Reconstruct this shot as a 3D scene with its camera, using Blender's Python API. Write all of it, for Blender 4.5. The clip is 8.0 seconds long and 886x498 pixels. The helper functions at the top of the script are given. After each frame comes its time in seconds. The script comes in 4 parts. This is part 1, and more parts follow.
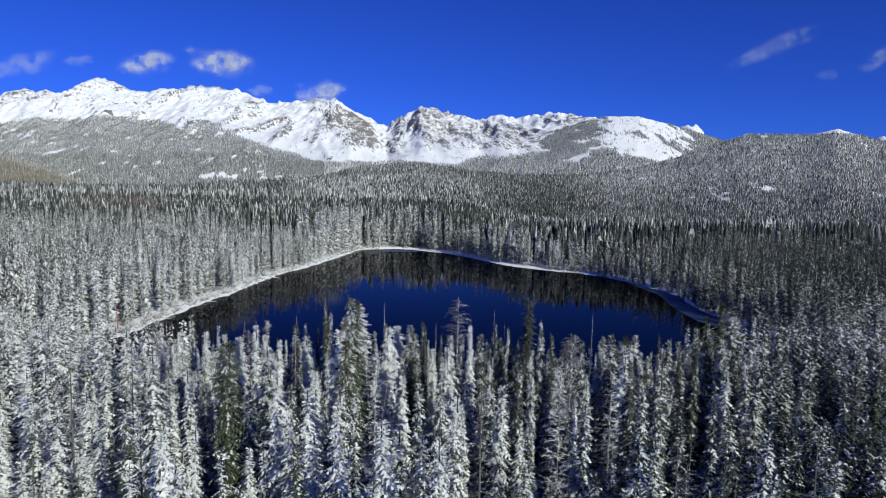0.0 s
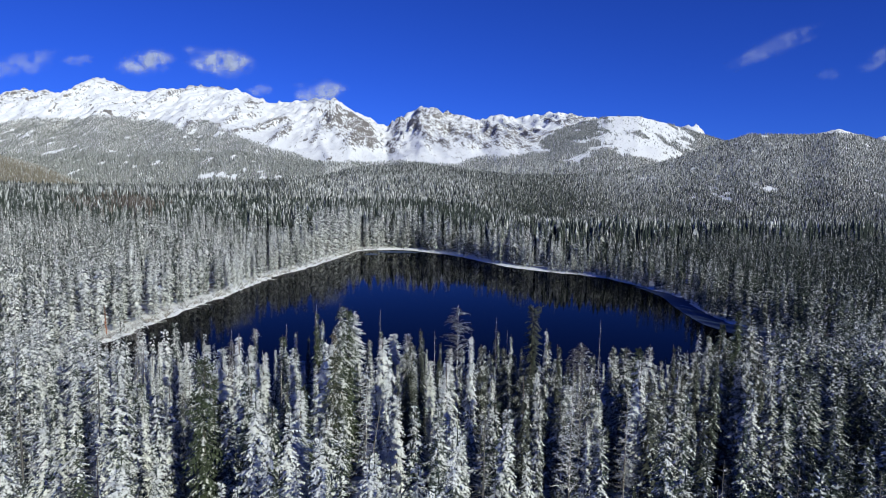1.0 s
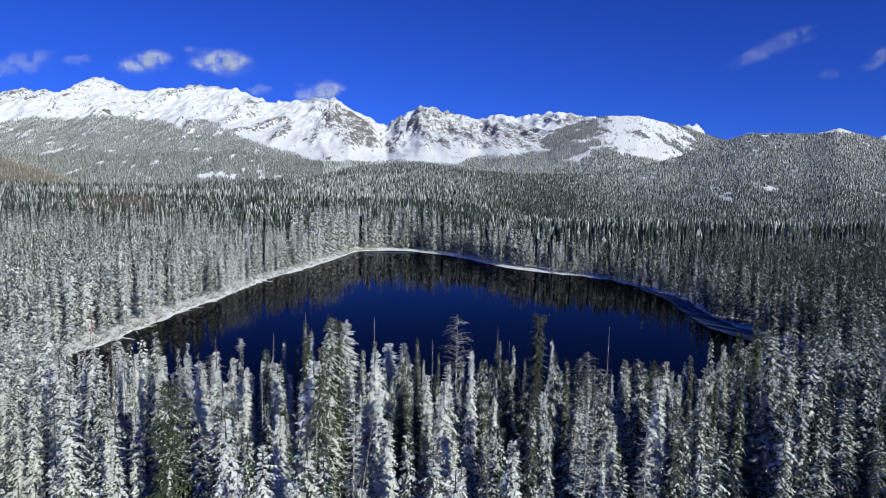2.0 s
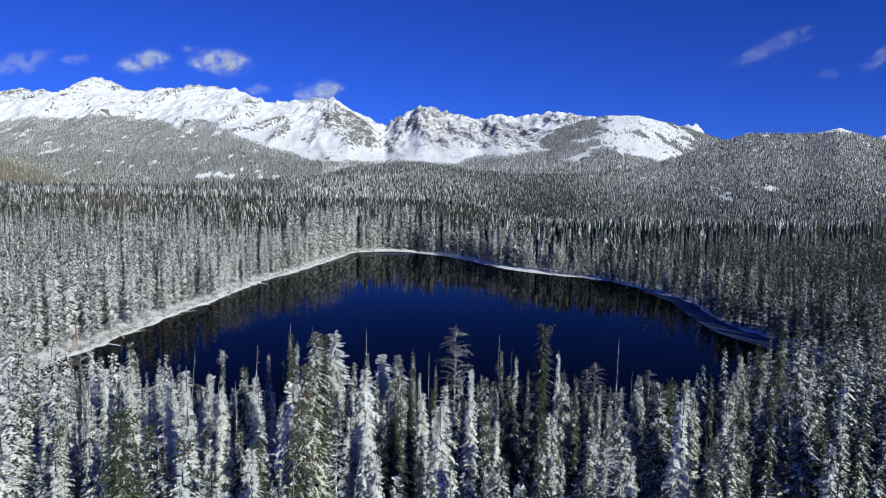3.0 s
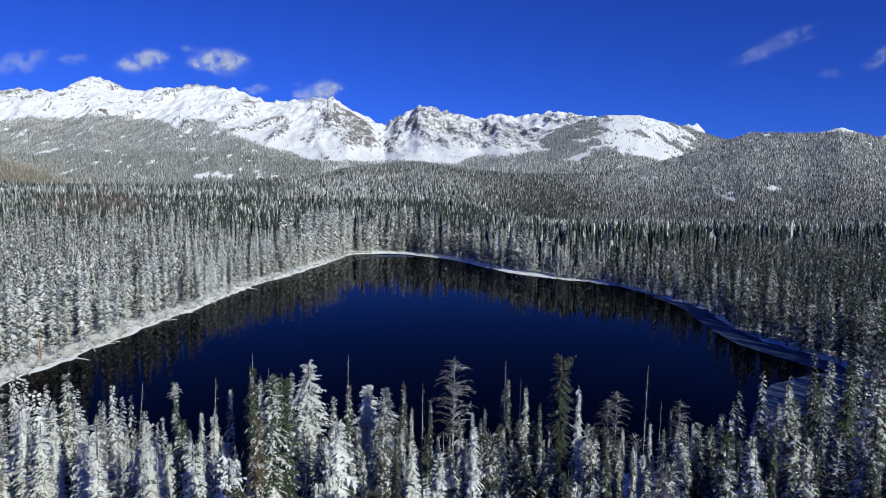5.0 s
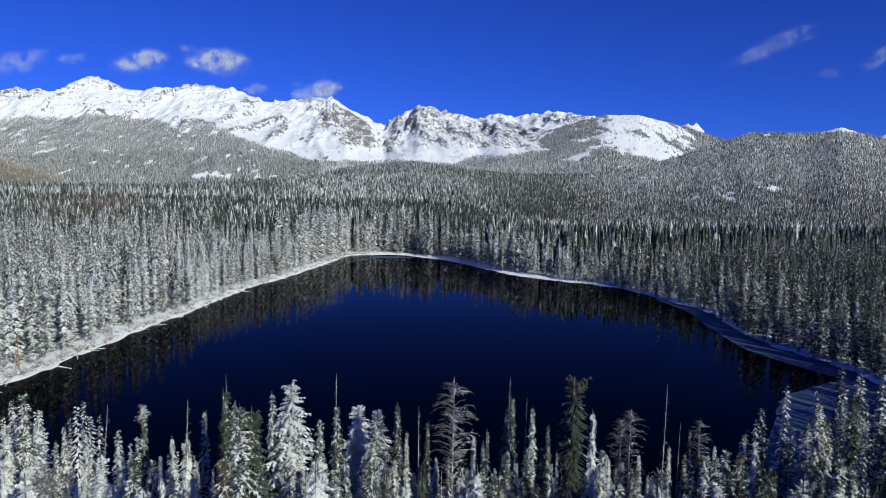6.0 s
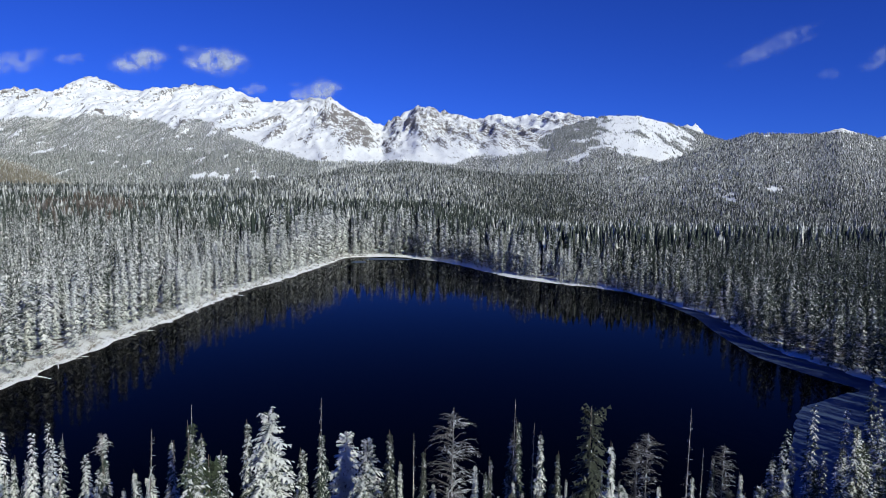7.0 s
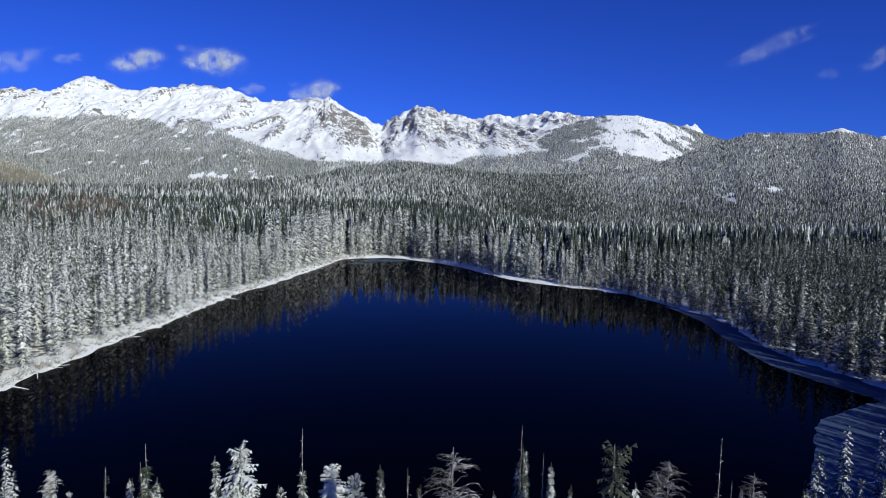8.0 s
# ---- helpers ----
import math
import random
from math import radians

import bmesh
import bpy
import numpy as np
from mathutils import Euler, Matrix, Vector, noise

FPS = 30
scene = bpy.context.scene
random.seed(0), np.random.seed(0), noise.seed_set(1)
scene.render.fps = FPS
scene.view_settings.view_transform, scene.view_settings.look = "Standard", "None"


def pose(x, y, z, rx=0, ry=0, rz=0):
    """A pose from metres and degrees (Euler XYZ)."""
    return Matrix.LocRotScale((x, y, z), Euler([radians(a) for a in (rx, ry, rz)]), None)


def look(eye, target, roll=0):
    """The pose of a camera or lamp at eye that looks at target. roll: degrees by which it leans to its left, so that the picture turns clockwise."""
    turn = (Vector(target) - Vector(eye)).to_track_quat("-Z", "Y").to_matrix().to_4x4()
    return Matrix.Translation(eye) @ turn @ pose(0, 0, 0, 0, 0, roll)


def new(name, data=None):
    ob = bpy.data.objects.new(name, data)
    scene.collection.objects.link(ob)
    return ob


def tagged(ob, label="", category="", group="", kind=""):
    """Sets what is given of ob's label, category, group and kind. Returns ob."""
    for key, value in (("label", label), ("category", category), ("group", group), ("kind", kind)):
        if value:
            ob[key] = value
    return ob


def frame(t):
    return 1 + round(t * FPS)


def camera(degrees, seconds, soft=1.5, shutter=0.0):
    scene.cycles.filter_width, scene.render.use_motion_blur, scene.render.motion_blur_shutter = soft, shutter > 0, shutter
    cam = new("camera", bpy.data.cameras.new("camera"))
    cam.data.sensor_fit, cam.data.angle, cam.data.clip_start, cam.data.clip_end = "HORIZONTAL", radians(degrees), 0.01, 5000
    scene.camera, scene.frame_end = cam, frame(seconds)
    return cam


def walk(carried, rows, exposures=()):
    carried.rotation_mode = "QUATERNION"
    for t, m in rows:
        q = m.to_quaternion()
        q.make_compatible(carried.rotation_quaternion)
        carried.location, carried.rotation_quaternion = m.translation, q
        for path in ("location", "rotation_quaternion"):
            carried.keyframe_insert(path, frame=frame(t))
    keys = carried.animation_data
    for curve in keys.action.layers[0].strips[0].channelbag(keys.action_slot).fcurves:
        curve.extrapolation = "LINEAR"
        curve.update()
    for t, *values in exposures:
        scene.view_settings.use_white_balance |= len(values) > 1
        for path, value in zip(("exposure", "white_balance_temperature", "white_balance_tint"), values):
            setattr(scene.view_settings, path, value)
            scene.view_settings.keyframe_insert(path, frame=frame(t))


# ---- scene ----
cam = camera(72.1, 8.0, soft=0.6)
PATH = [
    (0, (-1.93, 2.05, 50.64), (-1.934, 4.04, 50.447), 1.3),
    (0.5, (-1.87, 5.38, 50.67), (-1.874, 7.371, 50.477), 1.3),
    (1, (-1.79, 8.78, 50.70), (-1.794, 10.771, 50.507), 1.3),
    (1.5, (-1.68, 12.27, 50.73), (-1.684, 14.261, 50.536), 1.3),
    (3, (-1.27, 23.27, 50.77), (-1.271, 25.260, 50.576), 1.27),
    (3.5, (-1.13, 27.16, 50.79), (-1.131, 29.151, 50.596), 1.25),
    (4, (-1.02, 31.11, 50.82), (-1.021, 33.101, 50.626), 1.25),
    (4.5, (-0.92, 35.08, 50.86), (-0.921, 37.070, 50.666), 1.25),
    (6, (-0.75, 47.03, 50.98), (-0.748, 49.020, 50.786), 1.27),
    (6.5, (-0.71, 51.06, 51.05), (-0.706, 53.051, 50.857), 1.28),
    (7, (-0.64, 55.09, 51.11), (-0.635, 57.080, 50.918), 1.3),
    (7.5, (-0.59, 59.11, 51.18), (-0.584, 61.101, 50.988), 1.3),
    (8, (-0.53, 63.12, 51.24), (-0.522, 65.111, 51.048), 1.3),
]
walk(cam, [(t, look(eye, target, roll)) for t, eye, target, roll in PATH], exposures=[(0, -0.15, 6500, 0.8), (8, -0.15, 6500, 0.8)])

# ---- sky and sun ----
SUN_AZ, SUN_EL = 142.0, 25.0      # degrees clockwise from +y, and above the horizon
world = bpy.data.worlds.new("sky")
scene.world = world
world.use_nodes = True
wn, wl = world.node_tree.nodes, world.node_tree.links
sky = wn.new("ShaderNodeTexSky")
sky.sky_type, sky.sun_disc = "NISHITA", False
sky.sun_elevation, sky.sun_rotation = radians(SUN_EL), radians(SUN_AZ)
sky.altitude, sky.air_density, sky.dust_density, sky.ozone_density = 3000, 1.0, 0.0, 3.0
deep = wn.new("ShaderNodeMixRGB")
deep.blend_type, deep.inputs[0].default_value, deep.inputs[2].default_value = "MULTIPLY", 1.0, (0.125, 0.262, 1.0, 1)
wl.new(sky.outputs[0], deep.inputs[1])
wl.new(deep.outputs[0], wn["Background"].inputs[0])
wn["Background"].inputs[1].default_value = 0.121

lamp = bpy.data.lights.new("sun", "SUN")
lamp.energy, lamp.angle, lamp.color = 4.8, radians(0.53), (1.0, 0.97, 0.88)
sun = new("sun", lamp)
sa, se = radians(SUN_AZ), radians(SUN_EL)
sun.matrix_world = look((math.sin(sa) * math.cos(se) * 900, math.cos(sa) * math.cos(se) * 900, math.sin(se) * 900), (0, 0, 0))


# ---- materials ----
class Nodes:
    """A node material under construction."""

    def __init__(self, name, rough=0.8):
        self.mat = bpy.data.materials.new(name)
        self.mat.use_nodes = True
        self.t = self.mat.node_tree
        self.bsdf = self.t.nodes["Principled BSDF"]
        self.bsdf.inputs["Roughness"].default_value = rough
        self.bsdf.inputs["Specular IOR Level"].default_value = 0.25

    def add(self, kind, **inputs):
        n = self.t.nodes.new("ShaderNode" + kind)
        for k, v in inputs.items():
            self.put(n, k.replace("_", " "), v)
        return n

    def put(self, n, key, v):
        key = int(key[1:]) if key[0] == "i" and key[1:].isdigit() else key
        if isinstance(v, bpy.types.NodeSocket):
            self.t.links.new(v, n.inputs[key])
        else:
            n.inputs[key].default_value = v

    def math(self, op, a, b=0.0, clamp=False):
        n = self.t.nodes.new("ShaderNodeMath")
        n.operation, n.use_clamp = op, clamp
        self.put(n, "i0", a), self.put(n, "i1", b)
        return n.outputs[0]

    def step(self, v, lo, hi):
        n = self.t.nodes.new("ShaderNodeMapRange")
        n.interpolation_type = "SMOOTHSTEP"
        self.put(n, "i0", v), self.put(n, "i1", lo), self.put(n, "i2", hi)
        return n.outputs[0]

    def mix(self, f, a, b):
        n = self.t.nodes.new("ShaderNodeMixRGB")
        self.put(n, "i0", f), self.put(n, "i1", a), self.put(n, "i2", b)
        return n.outputs[0]

    def noise(self, scale, detail=3.0, rough=0.55, vector=None):
        n = self.t.nodes.new("ShaderNodeTexNoise")
        n.inputs["Scale"].default_value, n.inputs["Detail"].default_value, n.inputs["Roughness"].default_value = scale, detail, rough
        self.t.links.new(vector if vector else self.place(), n.inputs["Vector"])
        return n.outputs[0]

    def geo(self):
        return self.t.nodes.new("ShaderNodeNewGeometry")

    def place(self):
        return self.geo().outputs["Position"]

    def up(self):
        n = self.t.nodes.new("ShaderNodeSeparateXYZ")
        self.t.links.new(self.geo().outputs["Normal"], n.inputs[0])
        return n.outputs[2]

    def stretch(self, x, y, z):
        n = self.t.nodes.new("ShaderNodeMapping")
        n.inputs["Scale"].default_value = (x, y, z)
        self.t.links.new(self.place(), n.inputs["Vector"])
        return n.outputs[0]

    def attribute(self, name):
        n = self.t.nodes.new("ShaderNodeAttribute")
        n.attribute_name = name
        return n.outputs["Fac"]

    def chance(self):
        return self.t.nodes.new("ShaderNodeObjectInfo").outputs["Random"]

    def bump(self, height, strength, distance):
        n = self.t.nodes.new("ShaderNodeBump")
        n.inputs["Strength"].default_value, n.inputs["Distance"].default_value = strength, distance
        self.t.links.new(height, n.inputs["Height"])
        self.t.links.new(n.outputs[0], self.bsdf.inputs["Normal"])

    def colour(self, c):
        self.put(self.bsdf, "Base Color", c)
        return self.mat


SNOW = (0.9, 0.915, 0.915, 1)


def foliage(name, joined, cover, green=(0.03, 0.045, 0.036, 1), dry=(0.04, 0.048, 0.04, 1), fine=1.6, cling=0.3, edge=0.1, tufts=0.3, hold=0.55, own=0.3):
    """Needles under fresh snow: pads of white along the backs of the boughs, needles at their fringes."""
    n = Nodes(name)
    each = n.attribute("tree_random") if joined else n.chance()
    pads = n.noise(fine * 0.55, 2.0, 0.6)
    specks = n.noise(fine * 1.7, 2.0, 0.6)
    tops = n.math("ABSOLUTE", n.up())
    v = n.math("ADD", n.math("MULTIPLY", tops, cling), n.math("MULTIPLY", pads, 0.6))
    v = n.math("ADD", v, n.math("MULTIPLY", specks, 1.15))
    v = n.math("ADD", v, n.math("MULTIPLY", n.math("SUBTRACT", n.attribute("snow_hold"), 0.5), hold))
    v = n.math("ADD", v, n.math("MULTIPLY", n.math("SUBTRACT", n.geo().outputs["Random Per Island"], 0.5), tufts))
    v = n.math("ADD", v, n.math("MULTIPLY", each, own))
    snow = n.step(v, 1.475 - edge - cover, 1.475 + edge - cover)
    needles = n.mix(n.step(n.math("FRACT", n.math("MULTIPLY", each, 7.3)), 0.55, 0.95), green, dry)
    needles = n.mix(n.noise(0.9, 2.0), needles, tuple(0.55 * c for c in needles_dark) + (1,))
    return n.colour(n.mix(snow, needles, (0.725, 0.738, 0.716, 1)))


needles_dark = (0.045, 0.062, 0.045)
M_SPRUCE = foliage("snowy_needles", False, 0.2, fine=2.6, own=0.35, hold=0.36, edge=0.14)
M_GREEN = foliage("green_needles", False, 0.04, fine=3.0, hold=0.36, green=(0.062, 0.08, 0.04, 1), dry=(0.075, 0.08, 0.05, 1))
M_SPARSE = foliage("bare_topped_needles", False, -0.2, fine=3.0, hold=0.36, green=(0.055, 0.066, 0.045, 1), dry=(0.065, 0.068, 0.05, 1))
M_BROWN = foliage("browning_needles", False, 0.02, fine=3.0, hold=0.36, green=(0.15, 0.11, 0.065, 1), dry=(0.19, 0.125, 0.07, 1))
M_GREENWOOD = foliage("green_woods", True, 0.03, fine=2.4, own=0.35, hold=0.36, green=(0.06, 0.075, 0.042, 1), dry=(0.075, 0.075, 0.05, 1))
M_THIN = foliage("thinly_snowed_needles", False, 0.05, fine=2.6, hold=0.36, edge=0.14, green=(0.06, 0.062, 0.052, 1))
M_WOODS = foliage("snowy_woods", True, 0.085, fine=2.0, own=0.42, hold=0.4, edge=0.14)
M_BASIN = foliage("frosted_spires", True, 0.07, fine=1.15, edge=0.2, own=0.45, tufts=0.3, hold=0.35, green=(0.03, 0.042, 0.036, 1))
# more frost with soft edges puts the pale veil of haze into the colour
M_MOUNT = foliage("frosted_hazed_mountain_woods", True, 0.29, fine=0.6, edge=0.5, hold=0.2, own=0.22)
M_RUSTY = foliage("reddish_dying_needles", True, 0.02, fine=1.2, edge=0.25, own=0.4, hold=0.35, green=(0.12, 0.085, 0.075, 1), dry=(0.15, 0.1, 0.08, 1))
M_ASPEN = foliage("bare_aspen_twigs", True, 0.22, fine=0.7, edge=0.25, green=(0.3, 0.26, 0.2, 1), dry=(0.36, 0.31, 0.23, 1))
# far needles cooled towards blue-grey, in place of distance haze
M_FAR = foliage("distant_snowy_hazed_woods", True, 0.18, fine=0.9, edge=0.36, own=0.62, hold=0.3, green=(0.034, 0.042, 0.042, 1), dry=(0.05, 0.05, 0.048, 1))


def bark(name, base, frost):
    n = Nodes(name, 0.9)
    grain = n.noise(3.0, 4.0, 0.6, n.stretch(3, 3, 0.4))
    wood = n.mix(grain, tuple(0.5 * c for c in base) + (1,), base + (1,))
    snow = n.step(n.math("ADD", n.noise(2.2, 2.0), n.math("MULTIPLY", n.up(), 0.25)), 0.62 - frost, 0.72 - frost)
    return n.colour(n.mix(snow, wood, SNOW))


M_BARK = bark("spruce_bark", (0.16, 0.13, 0.11), 0.0)
M_GREY = bark("weathered_grey_wood", (0.27, 0.25, 0.23), 0.06)
M_FROST = bark("frosted_twigs", (0.27, 0.245, 0.22), 0.16)
M_TWIG = bark("grey_brown_twigs", (0.165, 0.155, 0.142), -0.08)
M_RED = bark("rust_red_dead_needles", (0.42, 0.14, 0.05), -0.1)
M_LOG = bark("snowy_log", (0.3, 0.27, 0.24), 0.2)
M_SHRUB = bark("willow_twigs", (0.3, 0.23, 0.16), 0.08)


def snow_ground():
    """Snow over forest floor near by; snowfields and rock higher up."""
    n = Nodes("snow_and_rock", 0.75)
    litter = n.mix(n.noise(1.3, 3.0), (0.09, 0.075, 0.06, 1), (0.19, 0.16, 0.13, 1))
    wood = n.attribute("wooded")
    thin = n.step(n.math("ADD", n.noise(0.35, 4.0, 0.65), n.math("MULTIPLY", wood, 0.16)), 0.6, 0.72)
    floor = n.mix(thin, SNOW, litter)
    rock = n.mix(n.noise(0.03, 5.0, 0.65), (0.11, 0.1, 0.09, 1), (0.29, 0.27, 0.245, 1))
    strata = n.t.nodes.new("ShaderNodeMapping")
    strata.inputs["Rotation"].default_value = (0, math.radians(35), 0)
    n.t.links.new(n.place(), strata.inputs["Vector"])
    ribs = n.t.nodes.new("ShaderNodeMapping")
    ribs.inputs["Scale"].default_value = (1.7, 0.16, 0.36)
    n.t.links.new(strata.outputs[0], ribs.inputs["Vector"])
    crags = n.noise(0.1, 8.0, 0.72, ribs.outputs[0])
    chips = n.noise(0.05, 7.0, 0.75, n.stretch(1.0, 0.3, 1.3))
    steep = n.math("ADD", n.math("MULTIPLY", n.math("SUBTRACT", 1.0, n.up()), 0.9), n.math("MULTIPLY", crags, 1.6))
    steep = n.math("ADD", steep, n.math("MULTIPLY", chips, 1.3))
    steep = n.math("ADD", steep, n.math("MULTIPLY", n.attribute("craggy"), 0.32))
    bare = n.math("MULTIPLY", n.step(steep, 1.74, 1.82), n.attribute("alpine"))
    n.bump(n.noise(0.8, 5.0, 0.6), 0.4, 0.5)
    return n.colour(n.mix(bare, floor, rock))


M_GROUND = snow_ground()


def lake_water():
    n = Nodes("dark_lake_water", 0.045)
    n.bsdf.inputs["IOR"].default_value = 1.33
    n.bsdf.inputs["Specular IOR Level"].default_value = 0.03
    n.bump(n.noise(0.5, 3.0, 0.5, n.stretch(1.0, 0.6, 1.0)), 0.09, 0.06)
    return n.colour(n.mix(n.noise(0.02), (0.0002, 0.0004, 0.001, 1), (0.0004, 0.0006, 0.0018, 1)))


def streaked_ice():
    n = Nodes("shade_dark_streaked_ice", 0.6)
    # white streaks painted along the bearing of the sun between the trees
    turn = n.t.nodes.new("ShaderNodeMapping")
    turn.inputs["Rotation"].default_value = (0, 0, math.radians(64.5))
    n.t.links.new(n.place(), turn.inputs["Vector"])
    long = n.t.nodes.new("ShaderNodeMapping")
    long.inputs["Scale"].default_value = (0.35, 4.5, 1.0)
    n.t.links.new(turn.outputs[0], long.inputs["Vector"])
    streak = n.noise(0.16, 5.0, 0.65, long.outputs[0])
    drift = n.noise(0.05, 3.0)
    v = n.math("ADD", streak, n.math("MULTIPLY", drift, 0.5))
    # the dark blue base has the trees' shade put into its colour
    return n.colour(n.mix(n.step(v, 0.96, 0.99), n.mix(n.noise(0.12, 4.0), (0.045, 0.07, 0.125, 1), (0.075, 0.11, 0.19, 1)), SNOW))


M_WATER, M_ICE = lake_water(), streaked_ice()


def cloud_matter():
    """Thin cloud: as dense as the sheet says, broken up into wisps."""
    n = Nodes("thin_cloud", 1.0)
    wisps = n.noise(0.013, 8.0, 0.66)
    dense = n.attribute("cloud_mass")
    body = n.math("MULTIPLY", dense, n.math("ADD", n.math("MULTIPLY", n.math("SUBTRACT", wisps, 0.5), 5.0), 0.85))
    n.put(n.bsdf, "Alpha", n.math("MULTIPLY", n.step(body, 0.02, 1.6), n.math("MULTIPLY", n.attribute("cloud_strength"), 3.6, True)))
    return n.colour((0.42, 0.46, 0.5, 1))


M_CLOUD = cloud_matter()


# ---- shapes in numpy ----
def smooth(v, lo, hi):
    t = np.clip((np.asarray(v, float) - lo) / (hi - lo), 0, 1)
    return t * t * (3 - 2 * t)


def lattice(ix, iy, seed):
    h = (ix.astype(np.int64) * 374761393 + iy.astype(np.int64) * 668265263 + seed * 974711) & 0x7FFFFFFF
    h = ((h ^ (h >> 13)) * 1274126177) & 0x7FFFFFFF
    return ((h ^ (h >> 16)) & 0xFFFF) / 65535.0


def value_noise(x, y, seed=0):
    ix, iy = np.floor(x), np.floor(y)
    fx, fy = x - ix, y - iy
    fx, fy = fx * fx * (3 - 2 * fx), fy * fy * (3 - 2 * fy)
    a, b = lattice(ix, iy, seed), lattice(ix + 1, iy, seed)
    c, d = lattice(ix, iy + 1, seed), lattice(ix + 1, iy + 1, seed)
    return (a * (1 - fx) + b * fx) * (1 - fy) + (c * (1 - fx) + d * fx) * fy


def fbm(x, y, octaves=4, seed=0):
    v, amp, total = 0.0, 1.0, 0.0
    for k in range(octaves):
        v, total = v + amp * value_noise(x * 2**k + 17.3 * k, y * 2**k - 9.1 * k, seed + k), total + amp
        amp *= 0.52
    return v / total


def ridged(x, y, octaves=5, seed=0):
    v, amp, total = 0.0, 1.0, 0.0
    for k in range(octaves):
        r = 1 - np.abs(2 * value_noise(x * 2**k + 31.7 * k, y * 2**k + 5.3 * k, seed + k) - 1)
        v, total = v + amp * r * r, total + amp
        amp *= 0.5
    return v / total


SHORE = np.array([(-98, 160), (-109, 181), (-108, 209), (-106.5, 230), (-105.5, 257), (-101, 287), (-98, 339), (-87, 393), (-76, 469),
                  (-70, 502), (-52, 513), (-34, 515), (-12, 498), (8, 478), (40, 419), (68, 394), (94, 375), (109, 334), (115.5, 310),
                  (112.5, 276), (111.5, 257), (116, 242), (121, 222), (118, 190), (100, 167), (70, 151), (40, 145), (0, 142), (-40, 143), (-75, 149)], float)


def rounded(points, n=6):
    """A closed Catmull-Rom curve."""
    p, out = np.asarray(points, float), []
    for i in range(len(p)):
        a, b, c, d = p[i - 1], p[i], p[(i + 1) % len(p)], p[(i + 2) % len(p)]
        for t in np.arange(n) / n:
            out.append(0.5 * (2 * b + (c - a) * t + (2 * a - 5 * b + 4 * c - d) * t * t + (3 * b - a - 3 * c + d) * t**3))
    return np.array(out)


SHORELINE = rounded(SHORE)


def off_shore(x, y):
    """Metres from the waterline, positive on land."""
    out = np.full(x.shape, 900.0)
    near = (np.abs(x) < 700) & (y > -300) & (y < 1000)
    px, py = x[near], y[near]
    best, inside = np.full(px.shape, 1e9), np.zeros(px.shape, bool)
    a = SHORELINE
    b = np.roll(a, -1, 0)
    for (ax, ay), (bx, by) in zip(a, b):
        dx, dy = bx - ax, by - ay
        t = np.clip(((px - ax) * dx + (py - ay) * dy) / (dx * dx + dy * dy), 0, 1)
        best = np.minimum(best, (px - ax - t * dx) ** 2 + (py - ay - t * dy) ** 2)
        inside ^= ((ay > py) != (by > py)) & (px < ax + (py - ay) / (by - ay + 1e-12) * dx)
    out[near] = np.where(inside, -1, 1) * np.sqrt(best)
    return out


# ---- the lie of the land: crest heights along the bearing u = x / y ----
def table(u, *pairs):
    return np.interp(u, pairs[0::2], pairs[1::2])


def forest_ridge(u):
    far = table(u, -0.75, 1000, -0.45, 1050, -0.27, 1250, -0.2, 1700, -0.1, 1950, 0.1, 2050, 0.3, 2300, 0.45, 2600, 0.9, 2600)
    top = table(u, -0.9, 22, -0.45, 26, -0.27, 45, -0.2, 72, -0.15, 97, -0.05, 124, 0.04, 108, 0.1, 100, 0.2, 108, 0.3, 140,
                0.373, 194, 0.446, 275, 0.49, 310, 0.586, 315, 0.63, 345, 0.7, 294, 1.0, 340)
    return far, top


def high_range(u):
    far = table(u, -0.2, 4250, -0.09, 4250, -0.05, 4400, 0.3, 4400)
    top = table(u, -0.9, 640, -0.713, 687, -0.677, 698, -0.628, 676, -0.567, 756, -0.501, 676, -0.415, 714, -0.375, 725, -0.325, 681,
                -0.289, 616, -0.235, 640, -0.181, 649, -0.135, 547, -0.097, 470, -0.081, 525, -0.045, 634, -0.004, 588, 0.055, 546,
                0.086, 589, 0.114, 567, 0.177, 620, 0.222, 582, 0.3, 520, 0.403, 540, 0.43, 430, 0.6, 420, 0.66, 450, 0.685, 478, 0.7, 508, 0.9, 560)
    return far, top


def bald_hill(u):
    return table(u, -0.1, 60, 0.011, 190, 0.101, 295, 0.191, 408, 0.257, 474, 0.307, 478, 0.357, 440, 0.447, 355, 0.6, 260)


